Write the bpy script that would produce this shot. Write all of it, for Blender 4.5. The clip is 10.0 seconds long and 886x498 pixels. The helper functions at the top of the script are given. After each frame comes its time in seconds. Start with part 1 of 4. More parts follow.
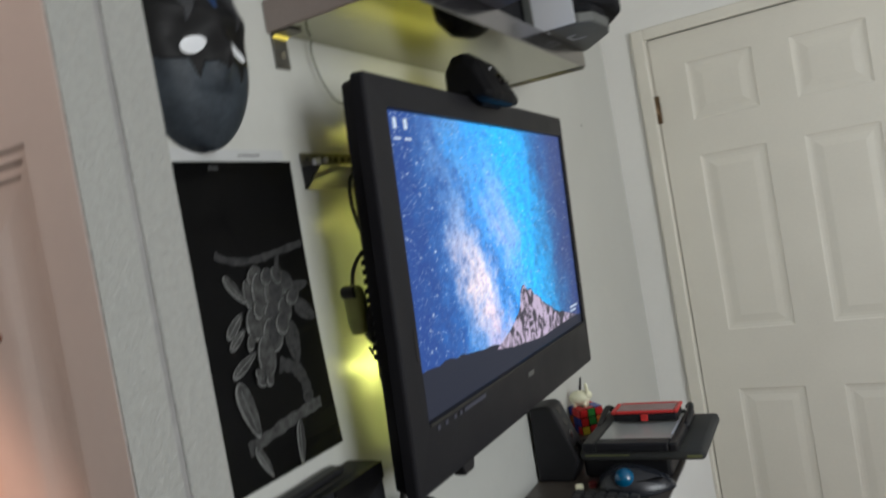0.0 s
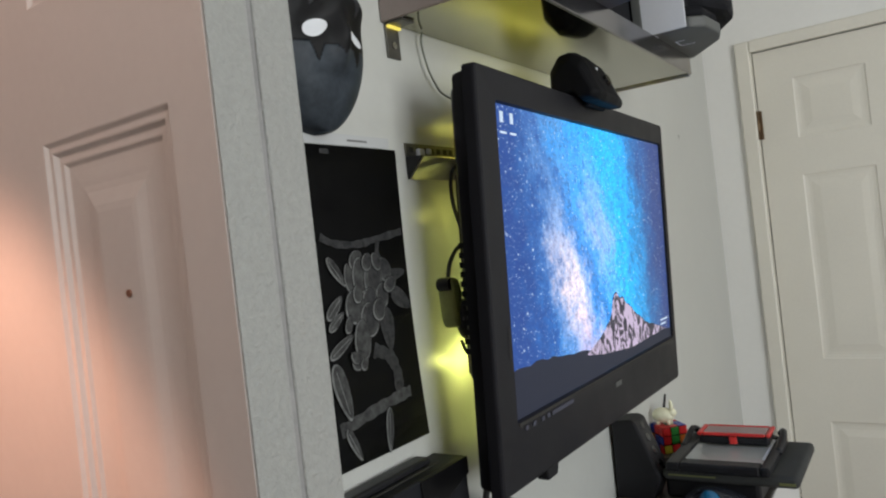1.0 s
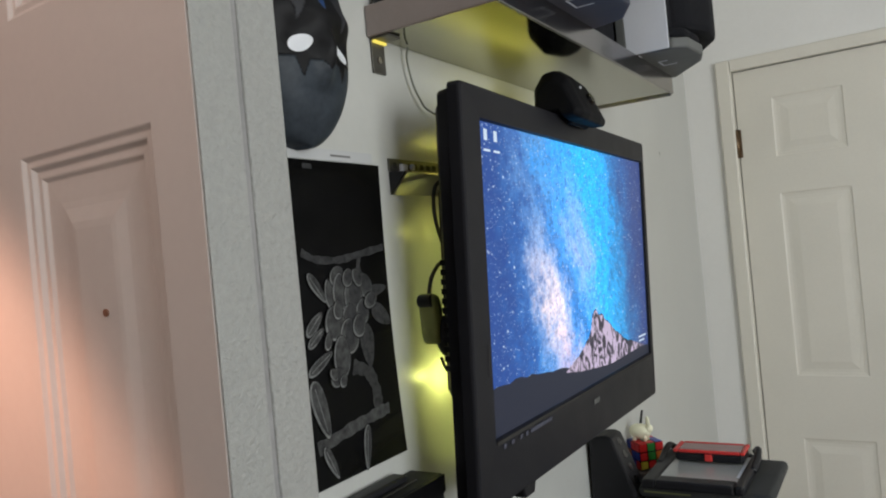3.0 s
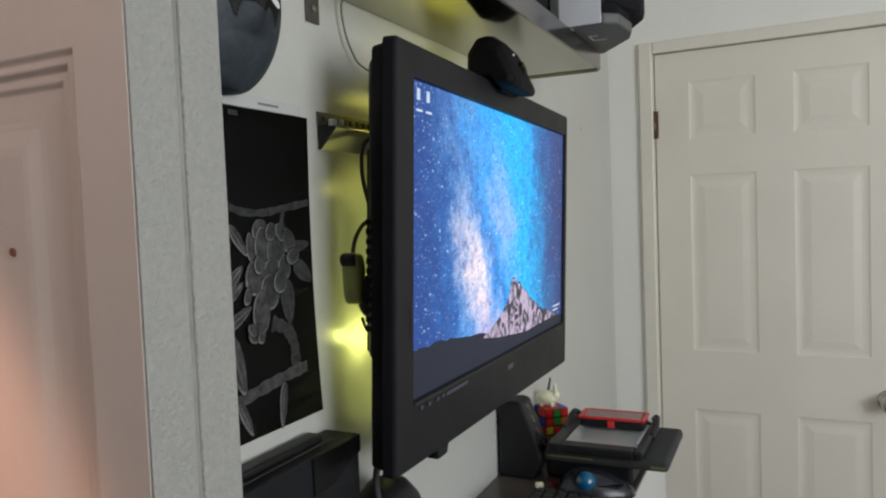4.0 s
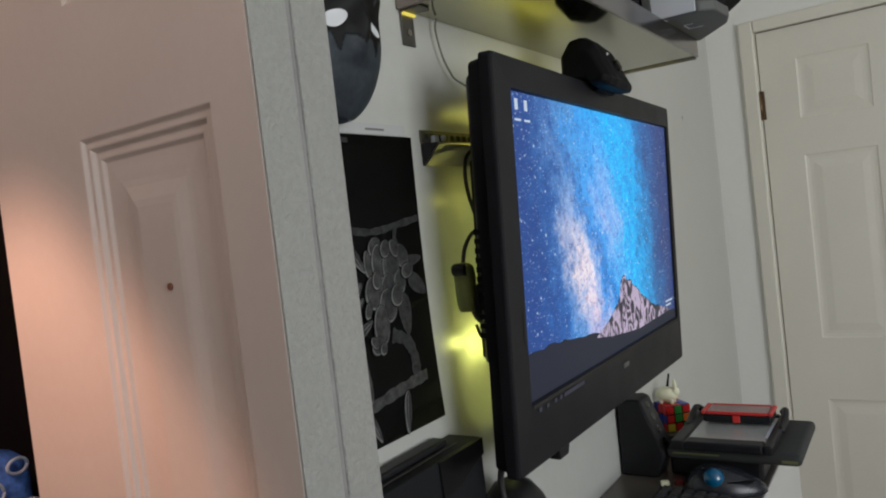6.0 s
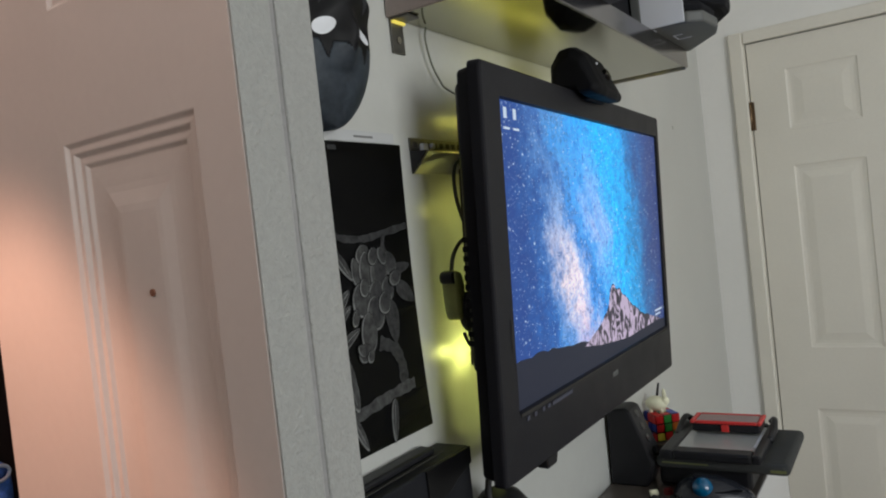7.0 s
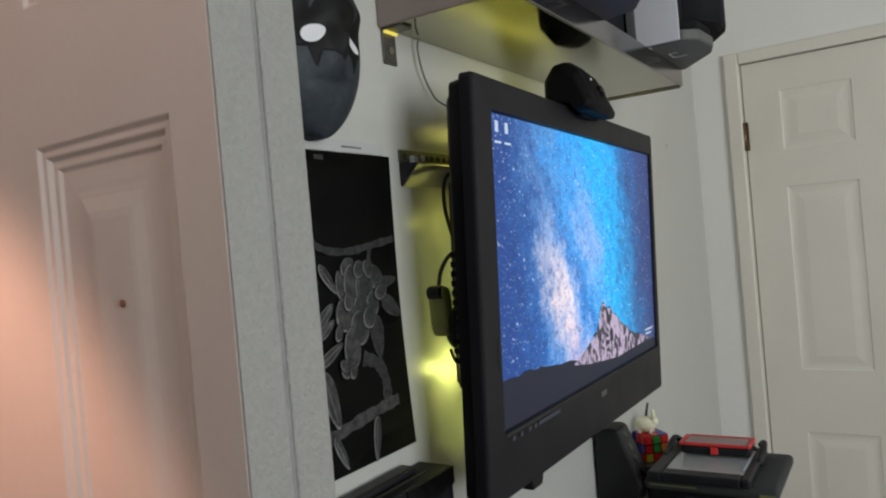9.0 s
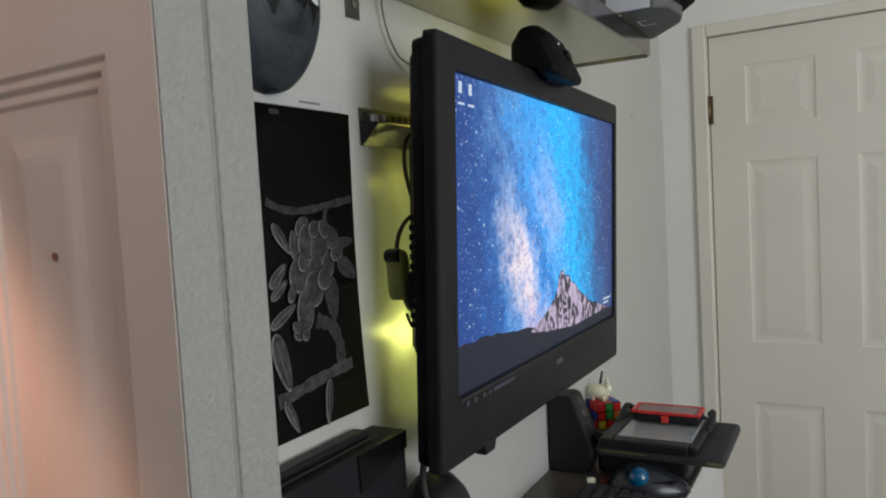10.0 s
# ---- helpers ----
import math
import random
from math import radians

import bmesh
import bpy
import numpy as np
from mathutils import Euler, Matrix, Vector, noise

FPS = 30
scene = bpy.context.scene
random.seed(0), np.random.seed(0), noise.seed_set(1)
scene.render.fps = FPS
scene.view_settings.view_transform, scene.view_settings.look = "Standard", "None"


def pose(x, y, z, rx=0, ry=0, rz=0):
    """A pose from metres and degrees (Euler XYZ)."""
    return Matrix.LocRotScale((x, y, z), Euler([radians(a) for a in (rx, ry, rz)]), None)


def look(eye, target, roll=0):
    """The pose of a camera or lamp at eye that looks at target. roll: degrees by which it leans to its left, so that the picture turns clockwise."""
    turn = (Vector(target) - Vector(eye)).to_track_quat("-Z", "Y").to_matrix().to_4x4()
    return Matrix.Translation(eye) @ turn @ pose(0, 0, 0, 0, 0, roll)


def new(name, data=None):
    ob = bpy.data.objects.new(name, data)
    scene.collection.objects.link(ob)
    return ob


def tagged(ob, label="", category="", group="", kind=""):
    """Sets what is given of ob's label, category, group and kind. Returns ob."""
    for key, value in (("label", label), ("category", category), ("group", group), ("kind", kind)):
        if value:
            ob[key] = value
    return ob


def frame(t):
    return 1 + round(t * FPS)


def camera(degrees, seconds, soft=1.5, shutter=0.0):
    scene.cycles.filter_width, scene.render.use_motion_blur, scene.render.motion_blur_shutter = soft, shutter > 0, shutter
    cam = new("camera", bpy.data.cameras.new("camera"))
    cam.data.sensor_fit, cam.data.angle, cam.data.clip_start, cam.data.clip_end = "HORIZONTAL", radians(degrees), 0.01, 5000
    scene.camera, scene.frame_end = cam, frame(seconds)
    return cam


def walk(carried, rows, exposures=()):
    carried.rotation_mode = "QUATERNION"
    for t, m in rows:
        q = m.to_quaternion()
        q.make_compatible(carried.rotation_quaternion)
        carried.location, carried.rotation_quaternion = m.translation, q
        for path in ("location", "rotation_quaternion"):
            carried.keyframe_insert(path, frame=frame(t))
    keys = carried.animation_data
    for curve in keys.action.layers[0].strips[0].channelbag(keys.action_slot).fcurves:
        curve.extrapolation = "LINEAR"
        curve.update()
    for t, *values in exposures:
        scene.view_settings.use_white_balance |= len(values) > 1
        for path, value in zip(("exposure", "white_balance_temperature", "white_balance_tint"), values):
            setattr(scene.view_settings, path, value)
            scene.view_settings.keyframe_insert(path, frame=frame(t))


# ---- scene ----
cam = camera(62.3, 10.0, soft=2.0, shutter=0.5)
PATH = [
    (0, (0.602, 0.027, 1.556), (-0.382, 1.767, 1.496), -10.0),
    (0.2, (0.5944, 0.0242, 1.5492), (-0.4309, 1.7380, 1.4419), -6.97),
    (0.5, (0.583, 0.02, 1.539), (-0.517, 1.69, 1.488), -7.2),
    (0.7, (0.5774, 0.0184, 1.5402), (-0.5388, 1.6777, 1.5101), -7.00),
    (1, (0.569, 0.016, 1.542), (-0.58, 1.653, 1.536), -6.5),
    (1.5, (0.566, 0.013, 1.547), (-0.602, 1.636, 1.565), -6.8),
    (2, (0.568, 0.012, 1.549), (-0.607, 1.631, 1.589), -6.8),
    (2.2, (0.569, 0.014, 1.551), (-0.597, 1.639, 1.593), -6.6),
    (3.3, (0.567, 0.019, 1.554), (-0.526, 1.694, 1.555), -5.2),
    (3.5, (0.567, 0.021, 1.551), (-0.558, 1.675, 1.551), -5.9),
    (3.8, (0.5562, 0.0180, 1.5498), (-0.4007, 1.7711, 1.4449), -4.25),
    (4, (0.549, 0.016, 1.549), (-0.354, 1.798, 1.449), -2.2),
    (4.2, (0.5530, 0.0084, 1.5462), (-0.3061, 1.8123, 1.4580), -2.23),
    (4.5, (0.559, -0.003, 1.542), (-0.222, 1.835, 1.432), -2.2),
    (4.7, (0.5674, -0.0002, 1.5444), (-0.1952, 1.8456, 1.4368), -2.24),
    (5, (0.58, 0.004, 1.548), (-0.272, 1.812, 1.492), -5.2),
    (5.3, (0.5752, -0.0032, 1.5474), (-0.3645, 1.7599, 1.4549), -7.30),
    (5.5, (0.572, -0.008, 1.547), (-0.455, 1.705, 1.445), -6.7),
    (5.7, (0.556, -0.009, 1.557), (-0.59, 1.628, 1.476), -6.6),
    (6.8, (0.565, -0.006, 1.555), (-0.563, 1.645, 1.506), -6.6),
    (7, (0.562, -0.005, 1.555), (-0.565, 1.646, 1.506), -6.3),
    (7.5, (0.564, -0.004, 1.556), (-0.555, 1.654, 1.546), -5.4),
    (8, (0.561, -0.003, 1.56), (-0.557, 1.655, 1.572), -5.3),
    (8.5, (0.56, 0.002, 1.559), (-0.563, 1.657, 1.577), -5.4),
    (9, (0.558, 0.013, 1.556), (-0.551, 1.677, 1.54), -5.0),
    (9.3, (0.5544, 0.0196, 1.5548), (-0.4958, 1.7214, 1.5220), -3.09),
    (9.5, (0.552, 0.024, 1.554), (-0.481, 1.737, 1.521), -2.9),
    (9.7, (0.5528, 0.0264, 1.5536), (-0.4791, 1.7379, 1.4755), -2.72),
    (10, (0.554, 0.03, 1.553), (-0.475, 1.741, 1.435), -3.2),
]
walk(cam, [(t, look(eye, target, roll)) for t, eye, target, roll in PATH],
     ((0.0, -0.05), (1.0, 0.06), (2.0, 0.06), (3.5, -0.02), (4.5, -0.11), (5.0, -0.26), (5.5, -0.32), (7.0, -0.20), (8.0, -0.17), (10.0, -0.21)))

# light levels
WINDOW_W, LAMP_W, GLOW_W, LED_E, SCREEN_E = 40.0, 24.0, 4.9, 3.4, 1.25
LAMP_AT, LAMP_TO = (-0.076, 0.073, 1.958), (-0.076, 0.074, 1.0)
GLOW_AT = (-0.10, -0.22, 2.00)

# ---- world, daylight and lamps ----
world = bpy.data.worlds.new("sky")
scene.world = world
world.use_nodes = True
wn = world.node_tree.nodes
sky = wn.new("ShaderNodeTexSky")
sky.sky_type = "NISHITA"
sky.sun_disc = False
sky.sun_elevation, sky.sun_rotation = radians(42), radians(110)
wn["Background"].inputs[1].default_value = 0.12
world.node_tree.links.new(sky.outputs[0], wn["Background"].inputs[0])


def area_lamp(name, eye, target, sx, sy, watts, colour):
    d = bpy.data.lights.new(name, "AREA")
    d.shape, d.size, d.size_y, d.energy, d.color = "RECTANGLE", sx, sy, watts, colour
    ob = new(name, d)
    ob.matrix_world = look(eye, target)
    return ob


# daylight in the window opening
area_lamp("window_daylight", (2.54, 0.25, 1.70), (0.3, 1.90, 2.35), 1.4, 1.2, WINDOW_W, (0.93, 0.97, 1.0))
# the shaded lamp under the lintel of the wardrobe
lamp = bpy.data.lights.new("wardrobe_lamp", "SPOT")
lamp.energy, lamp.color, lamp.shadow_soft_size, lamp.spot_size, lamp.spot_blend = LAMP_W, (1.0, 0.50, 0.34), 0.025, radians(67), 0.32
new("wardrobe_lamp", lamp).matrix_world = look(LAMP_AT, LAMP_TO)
# added warm fill that lifts the unlit part of the folded door
glow = bpy.data.lights.new("leaf_warm_fill", "POINT")
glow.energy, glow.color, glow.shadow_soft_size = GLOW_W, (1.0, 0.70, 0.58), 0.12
new("leaf_warm_fill", glow).matrix_world = pose(*GLOW_AT)

# ---- materials ----


def material(name, colour, rough=0.5, metal=0.0, vary=0.12, scale=8.0, bump=0.0, fine=180.0, stain=None, coat=0.0, spec=0.5):
    m = bpy.data.materials.new(name)
    m.use_nodes = True
    n, l = m.node_tree.nodes, m.node_tree.links
    b = n["Principled BSDF"]
    b.inputs["Roughness"].default_value, b.inputs["Metallic"].default_value = rough, metal
    b.inputs["Coat Weight"].default_value = coat
    b.inputs["Specular IOR Level"].default_value = spec
    at = n.new("ShaderNodeTexCoord").outputs["Object"]
    big, small = n.new("ShaderNodeTexNoise"), n.new("ShaderNodeTexNoise")
    for node, s, d in ((big, scale, 4), (small, fine, 3)):
        node.inputs["Scale"].default_value, node.inputs["Detail"].default_value = s, d
        l.new(at, node.inputs["Vector"])
    both = n.new("ShaderNodeMath")
    both.operation = "MULTIPLY_ADD"
    both.inputs[1].default_value = 0.4
    l.new(small.outputs[0], both.inputs[0])
    l.new(big.outputs[0], both.inputs[2])
    ramp = n.new("ShaderNodeValToRGB")
    lo = stain or [c * (1 - vary) for c in colour]
    hi = [min(1, c * (1 + vary * 0.5)) for c in colour]
    ramp.color_ramp.elements[0].position, ramp.color_ramp.elements[1].position = 0.38, 1.0
    ramp.color_ramp.elements[0].color, ramp.color_ramp.elements[1].color = (*lo, 1), (*hi, 1)
    l.new(both.outputs[0], ramp.inputs[0])
    l.new(ramp.outputs[0], b.inputs["Base Color"])
    rr = n.new("ShaderNodeMapRange")
    rr.inputs[3].default_value, rr.inputs[4].default_value = max(0.02, rough * 0.8), min(1, rough * 1.25)
    l.new(big.outputs[0], rr.inputs[0])
    l.new(rr.outputs[0], b.inputs["Roughness"])
    if bump:
        bn = n.new("ShaderNodeBump")
        bn.inputs["Strength"].default_value, bn.inputs["Distance"].default_value = bump, 0.002
        l.new(both.outputs[0], bn.inputs["Height"])
        l.new(bn.outputs[0], b.inputs["Normal"])
    return m


def glowing(name, colour, strength):
    m = bpy.data.materials.new(name)
    m.use_nodes = True
    b = m.node_tree.nodes["Principled BSDF"]
    b.inputs["Base Color"].default_value = (*[0.3 * c for c in colour], 1)
    b.inputs["Specular IOR Level"].default_value = 0.15
    b.inputs["Emission Color"].default_value, b.inputs["Emission Strength"].default_value = (*colour, 1), strength
    return m


# desk wall: weaker light put into the colour, darker than WALL2
WALL_TONED = material("desk_wall_toned_down", (0.545, 0.55, 0.515), 0.30, vary=0.06, scale=6, bump=0.06, fine=70)
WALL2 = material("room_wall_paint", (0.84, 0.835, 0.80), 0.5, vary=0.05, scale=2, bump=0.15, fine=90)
CEIL = material("ceiling_paint", (0.84, 0.83, 0.80), 0.8, vary=0.05, scale=2, bump=0.2, fine=120)
FLOOR = material("floor_boards", (0.24, 0.15, 0.09), 0.4, vary=0.35, scale=5, bump=0.1)
DOORP = material("door_paint", (0.765, 0.735, 0.645), 0.42, vary=0.06, scale=4, bump=0.12, fine=120)
LEAFP = material("bifold_paint", (0.68, 0.63, 0.60), 0.45, vary=0.06, scale=5, bump=0.15, fine=130)
# door edges coloured darker than the leaves to hold down the window light
EDGE_TONED = material("bifold_edge_toned_down", (0.315, 0.318, 0.298), 0.5, vary=0.12, scale=260, bump=0.7, fine=600)
NAIL = material("brown_filler", (0.26, 0.12, 0.075), 0.8)
JOINT = material("dusty_joint", (0.27, 0.265, 0.26), 0.9, vary=0.3, scale=20)
CRACK = material("dark_joint", (0.03, 0.028, 0.025), 0.9)
BLACK = material("black_plastic", (0.012, 0.012, 0.014), 0.42, vary=0.25, scale=20, bump=0.08, fine=900, spec=0.3)
BEZEL = material("bezel_plastic", (0.0125, 0.0126, 0.0155), 0.45, vary=0.15, scale=12, bump=0.06, fine=1200, spec=0.16)
GLOSSB = material("gloss_black", (0.010, 0.010, 0.011), 0.12, vary=0.2, scale=10)
FABRIC = material("black_fabric", (0.008, 0.0085, 0.011), 0.9, vary=0.3, scale=40, bump=0.4, fine=1500, spec=0.2)
NAVY = material("navy_grey_plastic", (0.055, 0.058, 0.085), 0.6, vary=0.2, scale=25, bump=0.1, fine=700)
GREYU = material("grey_underside", (0.10, 0.105, 0.10), 0.55, vary=0.15, scale=25, bump=0.1, fine=700)
WHITEP = material("white_plastic", (0.62, 0.64, 0.68), 0.45, vary=0.05, scale=15)
# some of the LED strip's yellow is put into the mirror steel's colour
STEEL = material("led_tinted_steel", (0.32, 0.31, 0.22), 0.08, 1.0, vary=0.05, scale=14)
BRUSH = material("brushed_steel", (0.42, 0.40, 0.39), 0.34, 1.0, vary=0.12, scale=30, bump=0.1, fine=400)
LIP = material("smoky_steel_edge", (0.27, 0.26, 0.26), 0.2, 1.0, vary=0.15, scale=25, bump=0.05, fine=300)
DULL = material("dull_steel", (0.17, 0.165, 0.15), 0.42, 0.9, vary=0.25, scale=40, bump=0.1)
ENDC = material("shelf_end_laminate", (0.30, 0.25, 0.23), 0.5, vary=0.12, scale=20, bump=0.1)
CHROME = material("satin_nickel", (0.55, 0.52, 0.48), 0.16, 1.0, vary=0.08, scale=60)
BRASS = material("worn_brass", (0.22, 0.15, 0.09), 0.4, 0.9, vary=0.3, scale=80)
DESK = material("dark_desk_laminate", (0.085, 0.072, 0.062), 0.35, vary=0.3, scale=9, bump=0.08, fine=250)
DESKW = material("white_desk_panel", (0.62, 0.62, 0.60), 0.45, vary=0.06, scale=6)
PAPERB = material("black_paper", (0.007, 0.007, 0.0075), 0.6, vary=0.2, scale=10, bump=0.05, spec=0.2)
CHALK = material("grey_scratch_lines", (0.165, 0.170, 0.165), 0.8, vary=0.75, scale=90, bump=0.0, fine=420, stain=(0.060, 0.062, 0.062), spec=0.15)
CHALKM = material("mid_scratch_lines", (0.070, 0.072, 0.070), 0.8, vary=0.6, scale=110, fine=700, stain=(0.014, 0.014, 0.015), spec=0.15)
CHALKD = material("dim_scratch_lines", (0.046, 0.047, 0.048), 0.8, vary=0.6, scale=130, fine=700, stain=(0.009, 0.009, 0.0095), spec=0.15)
PAPERW = material("white_paper", (0.50, 0.51, 0.51), 0.7, vary=0.05, scale=12)
INK = material("grey_ink", (0.18, 0.18, 0.18), 0.7)
MASKD = material("mask_black", (0.013, 0.013, 0.015), 0.55, vary=0.3, scale=15, bump=0.05)
MASKG = material("mask_slate", (0.078, 0.100, 0.124), 0.5, vary=0.6, scale=24, bump=0.2, fine=160, stain=(0.030, 0.037, 0.048))
MASKB = material("mask_blue", (0.05, 0.13, 0.36), 0.35, vary=0.3, scale=18)
MASKP = material("mask_point_grey", (0.075, 0.078, 0.088), 0.5, vary=0.2, scale=20)
MASKW = material("mask_white", (0.75, 0.77, 0.80), 0.5, vary=0.04)
PODM = material("pod_plastic", (0.007, 0.007, 0.008), 0.6, vary=0.3, scale=50, bump=0.15, fine=900, spec=0.10)
PANELB = material("deep_black_plastic", (0.004, 0.004, 0.0045), 0.35, vary=0.2, scale=12, spec=0.15)
OLIVE = material("olive_plastic", (0.26, 0.29, 0.09), 0.5, vary=0.25, scale=30)
RUBBER = material("cable_rubber", (0.02, 0.02, 0.022), 0.55)
CABLEG = material("grey_cable", (0.16, 0.17, 0.13), 0.5)
REDP = material("red_rubber", (0.62, 0.035, 0.03), 0.4, vary=0.15, scale=40)
# light grey base colour paints the room's reflection onto the tablet glass
GLASSG = material("tablet_painted_reflection", (0.42, 0.43, 0.40), 0.13, vary=0.08, scale=8)
SLEEVE = material("faded_sleeve_fabric", (0.030, 0.032, 0.031), 0.75, vary=0.25, scale=18, bump=0.3, fine=1100)
TBALL = material("satin_dark_plastic", (0.018, 0.020, 0.026), 0.25, vary=0.2, scale=30)
LIME = material("lime_piping", (0.13, 0.14, 0.05), 0.5)
BLUEB = material("blue_ball", (0.0, 0.10, 0.22), 0.12, vary=0.15, scale=20, coat=0.6)
CREAM = material("cream_figure", (0.90, 0.88, 0.64), 0.5, vary=0.08, scale=40)
MAROON = material("maroon_cloth", (0.026, 0.006, 0.008), 0.85, vary=0.5, scale=14, bump=0.4)
BLUEC = material("blue_pattern_cloth", (0.10, 0.25, 0.75), 0.5, vary=0.6, scale=70, stain=(0.006, 0.012, 0.10))
# the recess's deep shade is put into this near-black colour
CLOSET = material("wardrobe_painted_shade", (0.016, 0.010, 0.010), 0.7, vary=0.1, scale=4)
CAPS = material("key_plastic", (0.022, 0.022, 0.024), 0.5, vary=0.2, scale=50)
LED = glowing("led_strip_light", (0.88, 0.95, 0.27), LED_E * 1.05)
LEDTOP = glowing("led_top_light", (0.95, 0.90, 0.16), LED_E * 3.2)
LEDHOT = glowing("led_chip_light", (0.93, 0.98, 0.24), LED_E * 26)
AMBER = glowing("led_amber_light", (0.95, 0.78, 0.14), 0.9)
WIN = material("window_frame_paint", (0.7, 0.7, 0.7), 0.4)
cube_mats = [material("cube_" + n, c, 0.3, vary=0.05) for n, c in (("red", (0.62, 0.02, 0.02)), ("green", (0.03, 0.25, 0.04)), ("blue", (0.02, 0.05, 0.35)), ("yellow", (0.6, 0.5, 0.05)), ("white", (0.7, 0.7, 0.7)), ("orange", (0.6, 0.15, 0.02)))]

# ---- mesh tools ----


def bx(bm, x0, x1, y0, y1, z0, z1, bev=0.0, seg=2):
    """A box, bevelled by bev."""
    m = Matrix.LocRotScale(((x0 + x1) / 2, (y0 + y1) / 2, (z0 + z1) / 2), None, (abs(x1 - x0), abs(y1 - y0), abs(z1 - z0)))
    vs = bmesh.ops.create_cube(bm, size=1.0, matrix=m)["verts"]
    if bev:
        es = list({e for v in vs for e in v.link_edges})
        bmesh.ops.bevel(bm, geom=es, offset=bev, segments=seg, affect="EDGES", profile=0.5)
    return bm


def box(x0, x1, y0, y1, z0, z1, bev=0.0, seg=2):
    return bx(bmesh.new(), x0, x1, y0, y1, z0, z1, bev, seg)


def rod(bm, a, b, r, r2=None, seg=20):
    """A capped cylinder or cone from a to b."""
    a, b = Vector(a), Vector(b)
    m = Matrix.Translation((a + b) / 2) @ (b - a).to_track_quat("Z", "Y").to_matrix().to_4x4()
    bmesh.ops.create_cone(bm, cap_ends=True, segments=seg, radius1=r, radius2=r if r2 is None else r2, depth=(b - a).length, matrix=m)
    return bm


def ball(bm, c, rx, ry, rz, seg=20, turn=None):
    m = Matrix.Translation(c) @ (turn or Matrix()) @ Matrix.Diagonal((rx, ry, rz, 1))
    bmesh.ops.create_uvsphere(bm, u_segments=seg, v_segments=seg // 2 + 2, radius=1.0, matrix=m)
    return bm


def tube(pts, r, seg=8, steps=6):
    """A round cable through pts, smoothed."""
    p = [Vector(q) for q in pts]
    line = []
    for i in range(len(p) - 1):
        a, b, c, d = p[max(i - 1, 0)], p[i], p[i + 1], p[min(i + 2, len(p) - 1)]
        for k in range(steps):
            t = k / steps
            line.append(0.5 * (2 * b + (c - a) * t + (2 * a - 5 * b + 4 * c - d) * t * t + (3 * b - a - 3 * c + d) * t ** 3))
    line.append(p[-1])
    bm = bmesh.new()
    rings = []
    for i, q in enumerate(line):
        way = (line[min(i + 1, len(line) - 1)] - line[max(i - 1, 0)]).normalized()
        s = way.cross(Vector((0.31, 0.2, 0.93))).normalized()
        u = way.cross(s)
        rings.append([bm.verts.new(q + r * (math.cos(6.2832 * k / seg) * s + math.sin(6.2832 * k / seg) * u)) for k in range(seg)])
    for g, h in zip(rings, rings[1:]):
        for k in range(seg):
            bm.faces.new((g[k], g[(k + 1) % seg], h[(k + 1) % seg], h[k]))
    bm.faces.new(rings[0][::-1]), bm.faces.new(rings[-1])
    return bm


def prism(poly, h0, h1, axes="xyz", bev=0.0, bm=None):
    """poly, drawn in the first two of axes, carried along the third from h0 to h1."""
    bm = bm or bmesh.new()
    o = ["xyz".index(a) for a in axes]

    def at(p, q, h):
        v = [0, 0, 0]
        v[o[0]], v[o[1]], v[o[2]] = p, q, h
        return bm.verts.new(v)
    lo, hi = [at(p, q, h0) for p, q in poly], [at(p, q, h1) for p, q in poly]
    fs = [bm.faces.new(lo[::-1]), bm.faces.new(hi)]
    for k in range(len(poly)):
        j = (k + 1) % len(poly)
        fs.append(bm.faces.new((lo[k], lo[j], hi[j], hi[k])))
    bmesh.ops.recalc_face_normals(bm, faces=fs)
    if bev:
        es = list({e for f in fs for e in f.edges})
        bmesh.ops.bevel(bm, geom=es, offset=bev, segments=2, affect="EDGES", profile=0.5)
    return bm


def lathe(profile, seg=28, m=None):
    """profile: (radius, height) turned round z."""
    bm = bmesh.new()
    rings = [[bm.verts.new((r * math.cos(6.28319 * k / seg), r * math.sin(6.28319 * k / seg), h)) for k in range(seg)] for r, h in profile]
    for g, h in zip(rings, rings[1:]):
        for k in range(seg):
            bm.faces.new((g[k], g[(k + 1) % seg], h[(k + 1) % seg], h[k]))
    bm.faces.new(rings[0][::-1]), bm.faces.new(rings[-1])
    bmesh.ops.recalc_face_normals(bm, faces=bm.faces)
    if m:
        bmesh.ops.transform(bm, matrix=m, verts=bm.verts)
    return bm


def thing(name, m, label, category, kind="", group=""):
    ob = new(name)
    ob.empty_display_size = 0.05
    ob.matrix_world = m
    return tagged(ob, label, category, group, kind)


def part(name, bm, mat, parent, label="", smooth=False):
    me = bpy.data.meshes.new(name)
    bmesh.ops.recalc_face_normals(bm, faces=bm.faces)
    if smooth:
        for fc in bm.faces:
            fc.smooth = True
    bm.to_mesh(me)
    bm.free()
    for q in (mat if isinstance(mat, (list, tuple)) else [mat]):
        me.materials.append(q)
    ob = new(name, me)
    if parent:
        ob.parent = parent
    if label:
        ob["label"] = label
    return ob


def solo(name, bm, mat, m, label, category, kind="", group="", smooth=False):
    """A thing of one mesh."""
    ob = part(name, bm, mat, None, "", smooth)
    ob.matrix_world = m
    return tagged(ob, label, category, group, kind)


I4 = Matrix()
# the desk wall is not quite square to the door wall: x is out from it, y along it
WALLM = pose(0, 0.74, 0, 0, 0, 1.96)
DESK_Z = 1.02

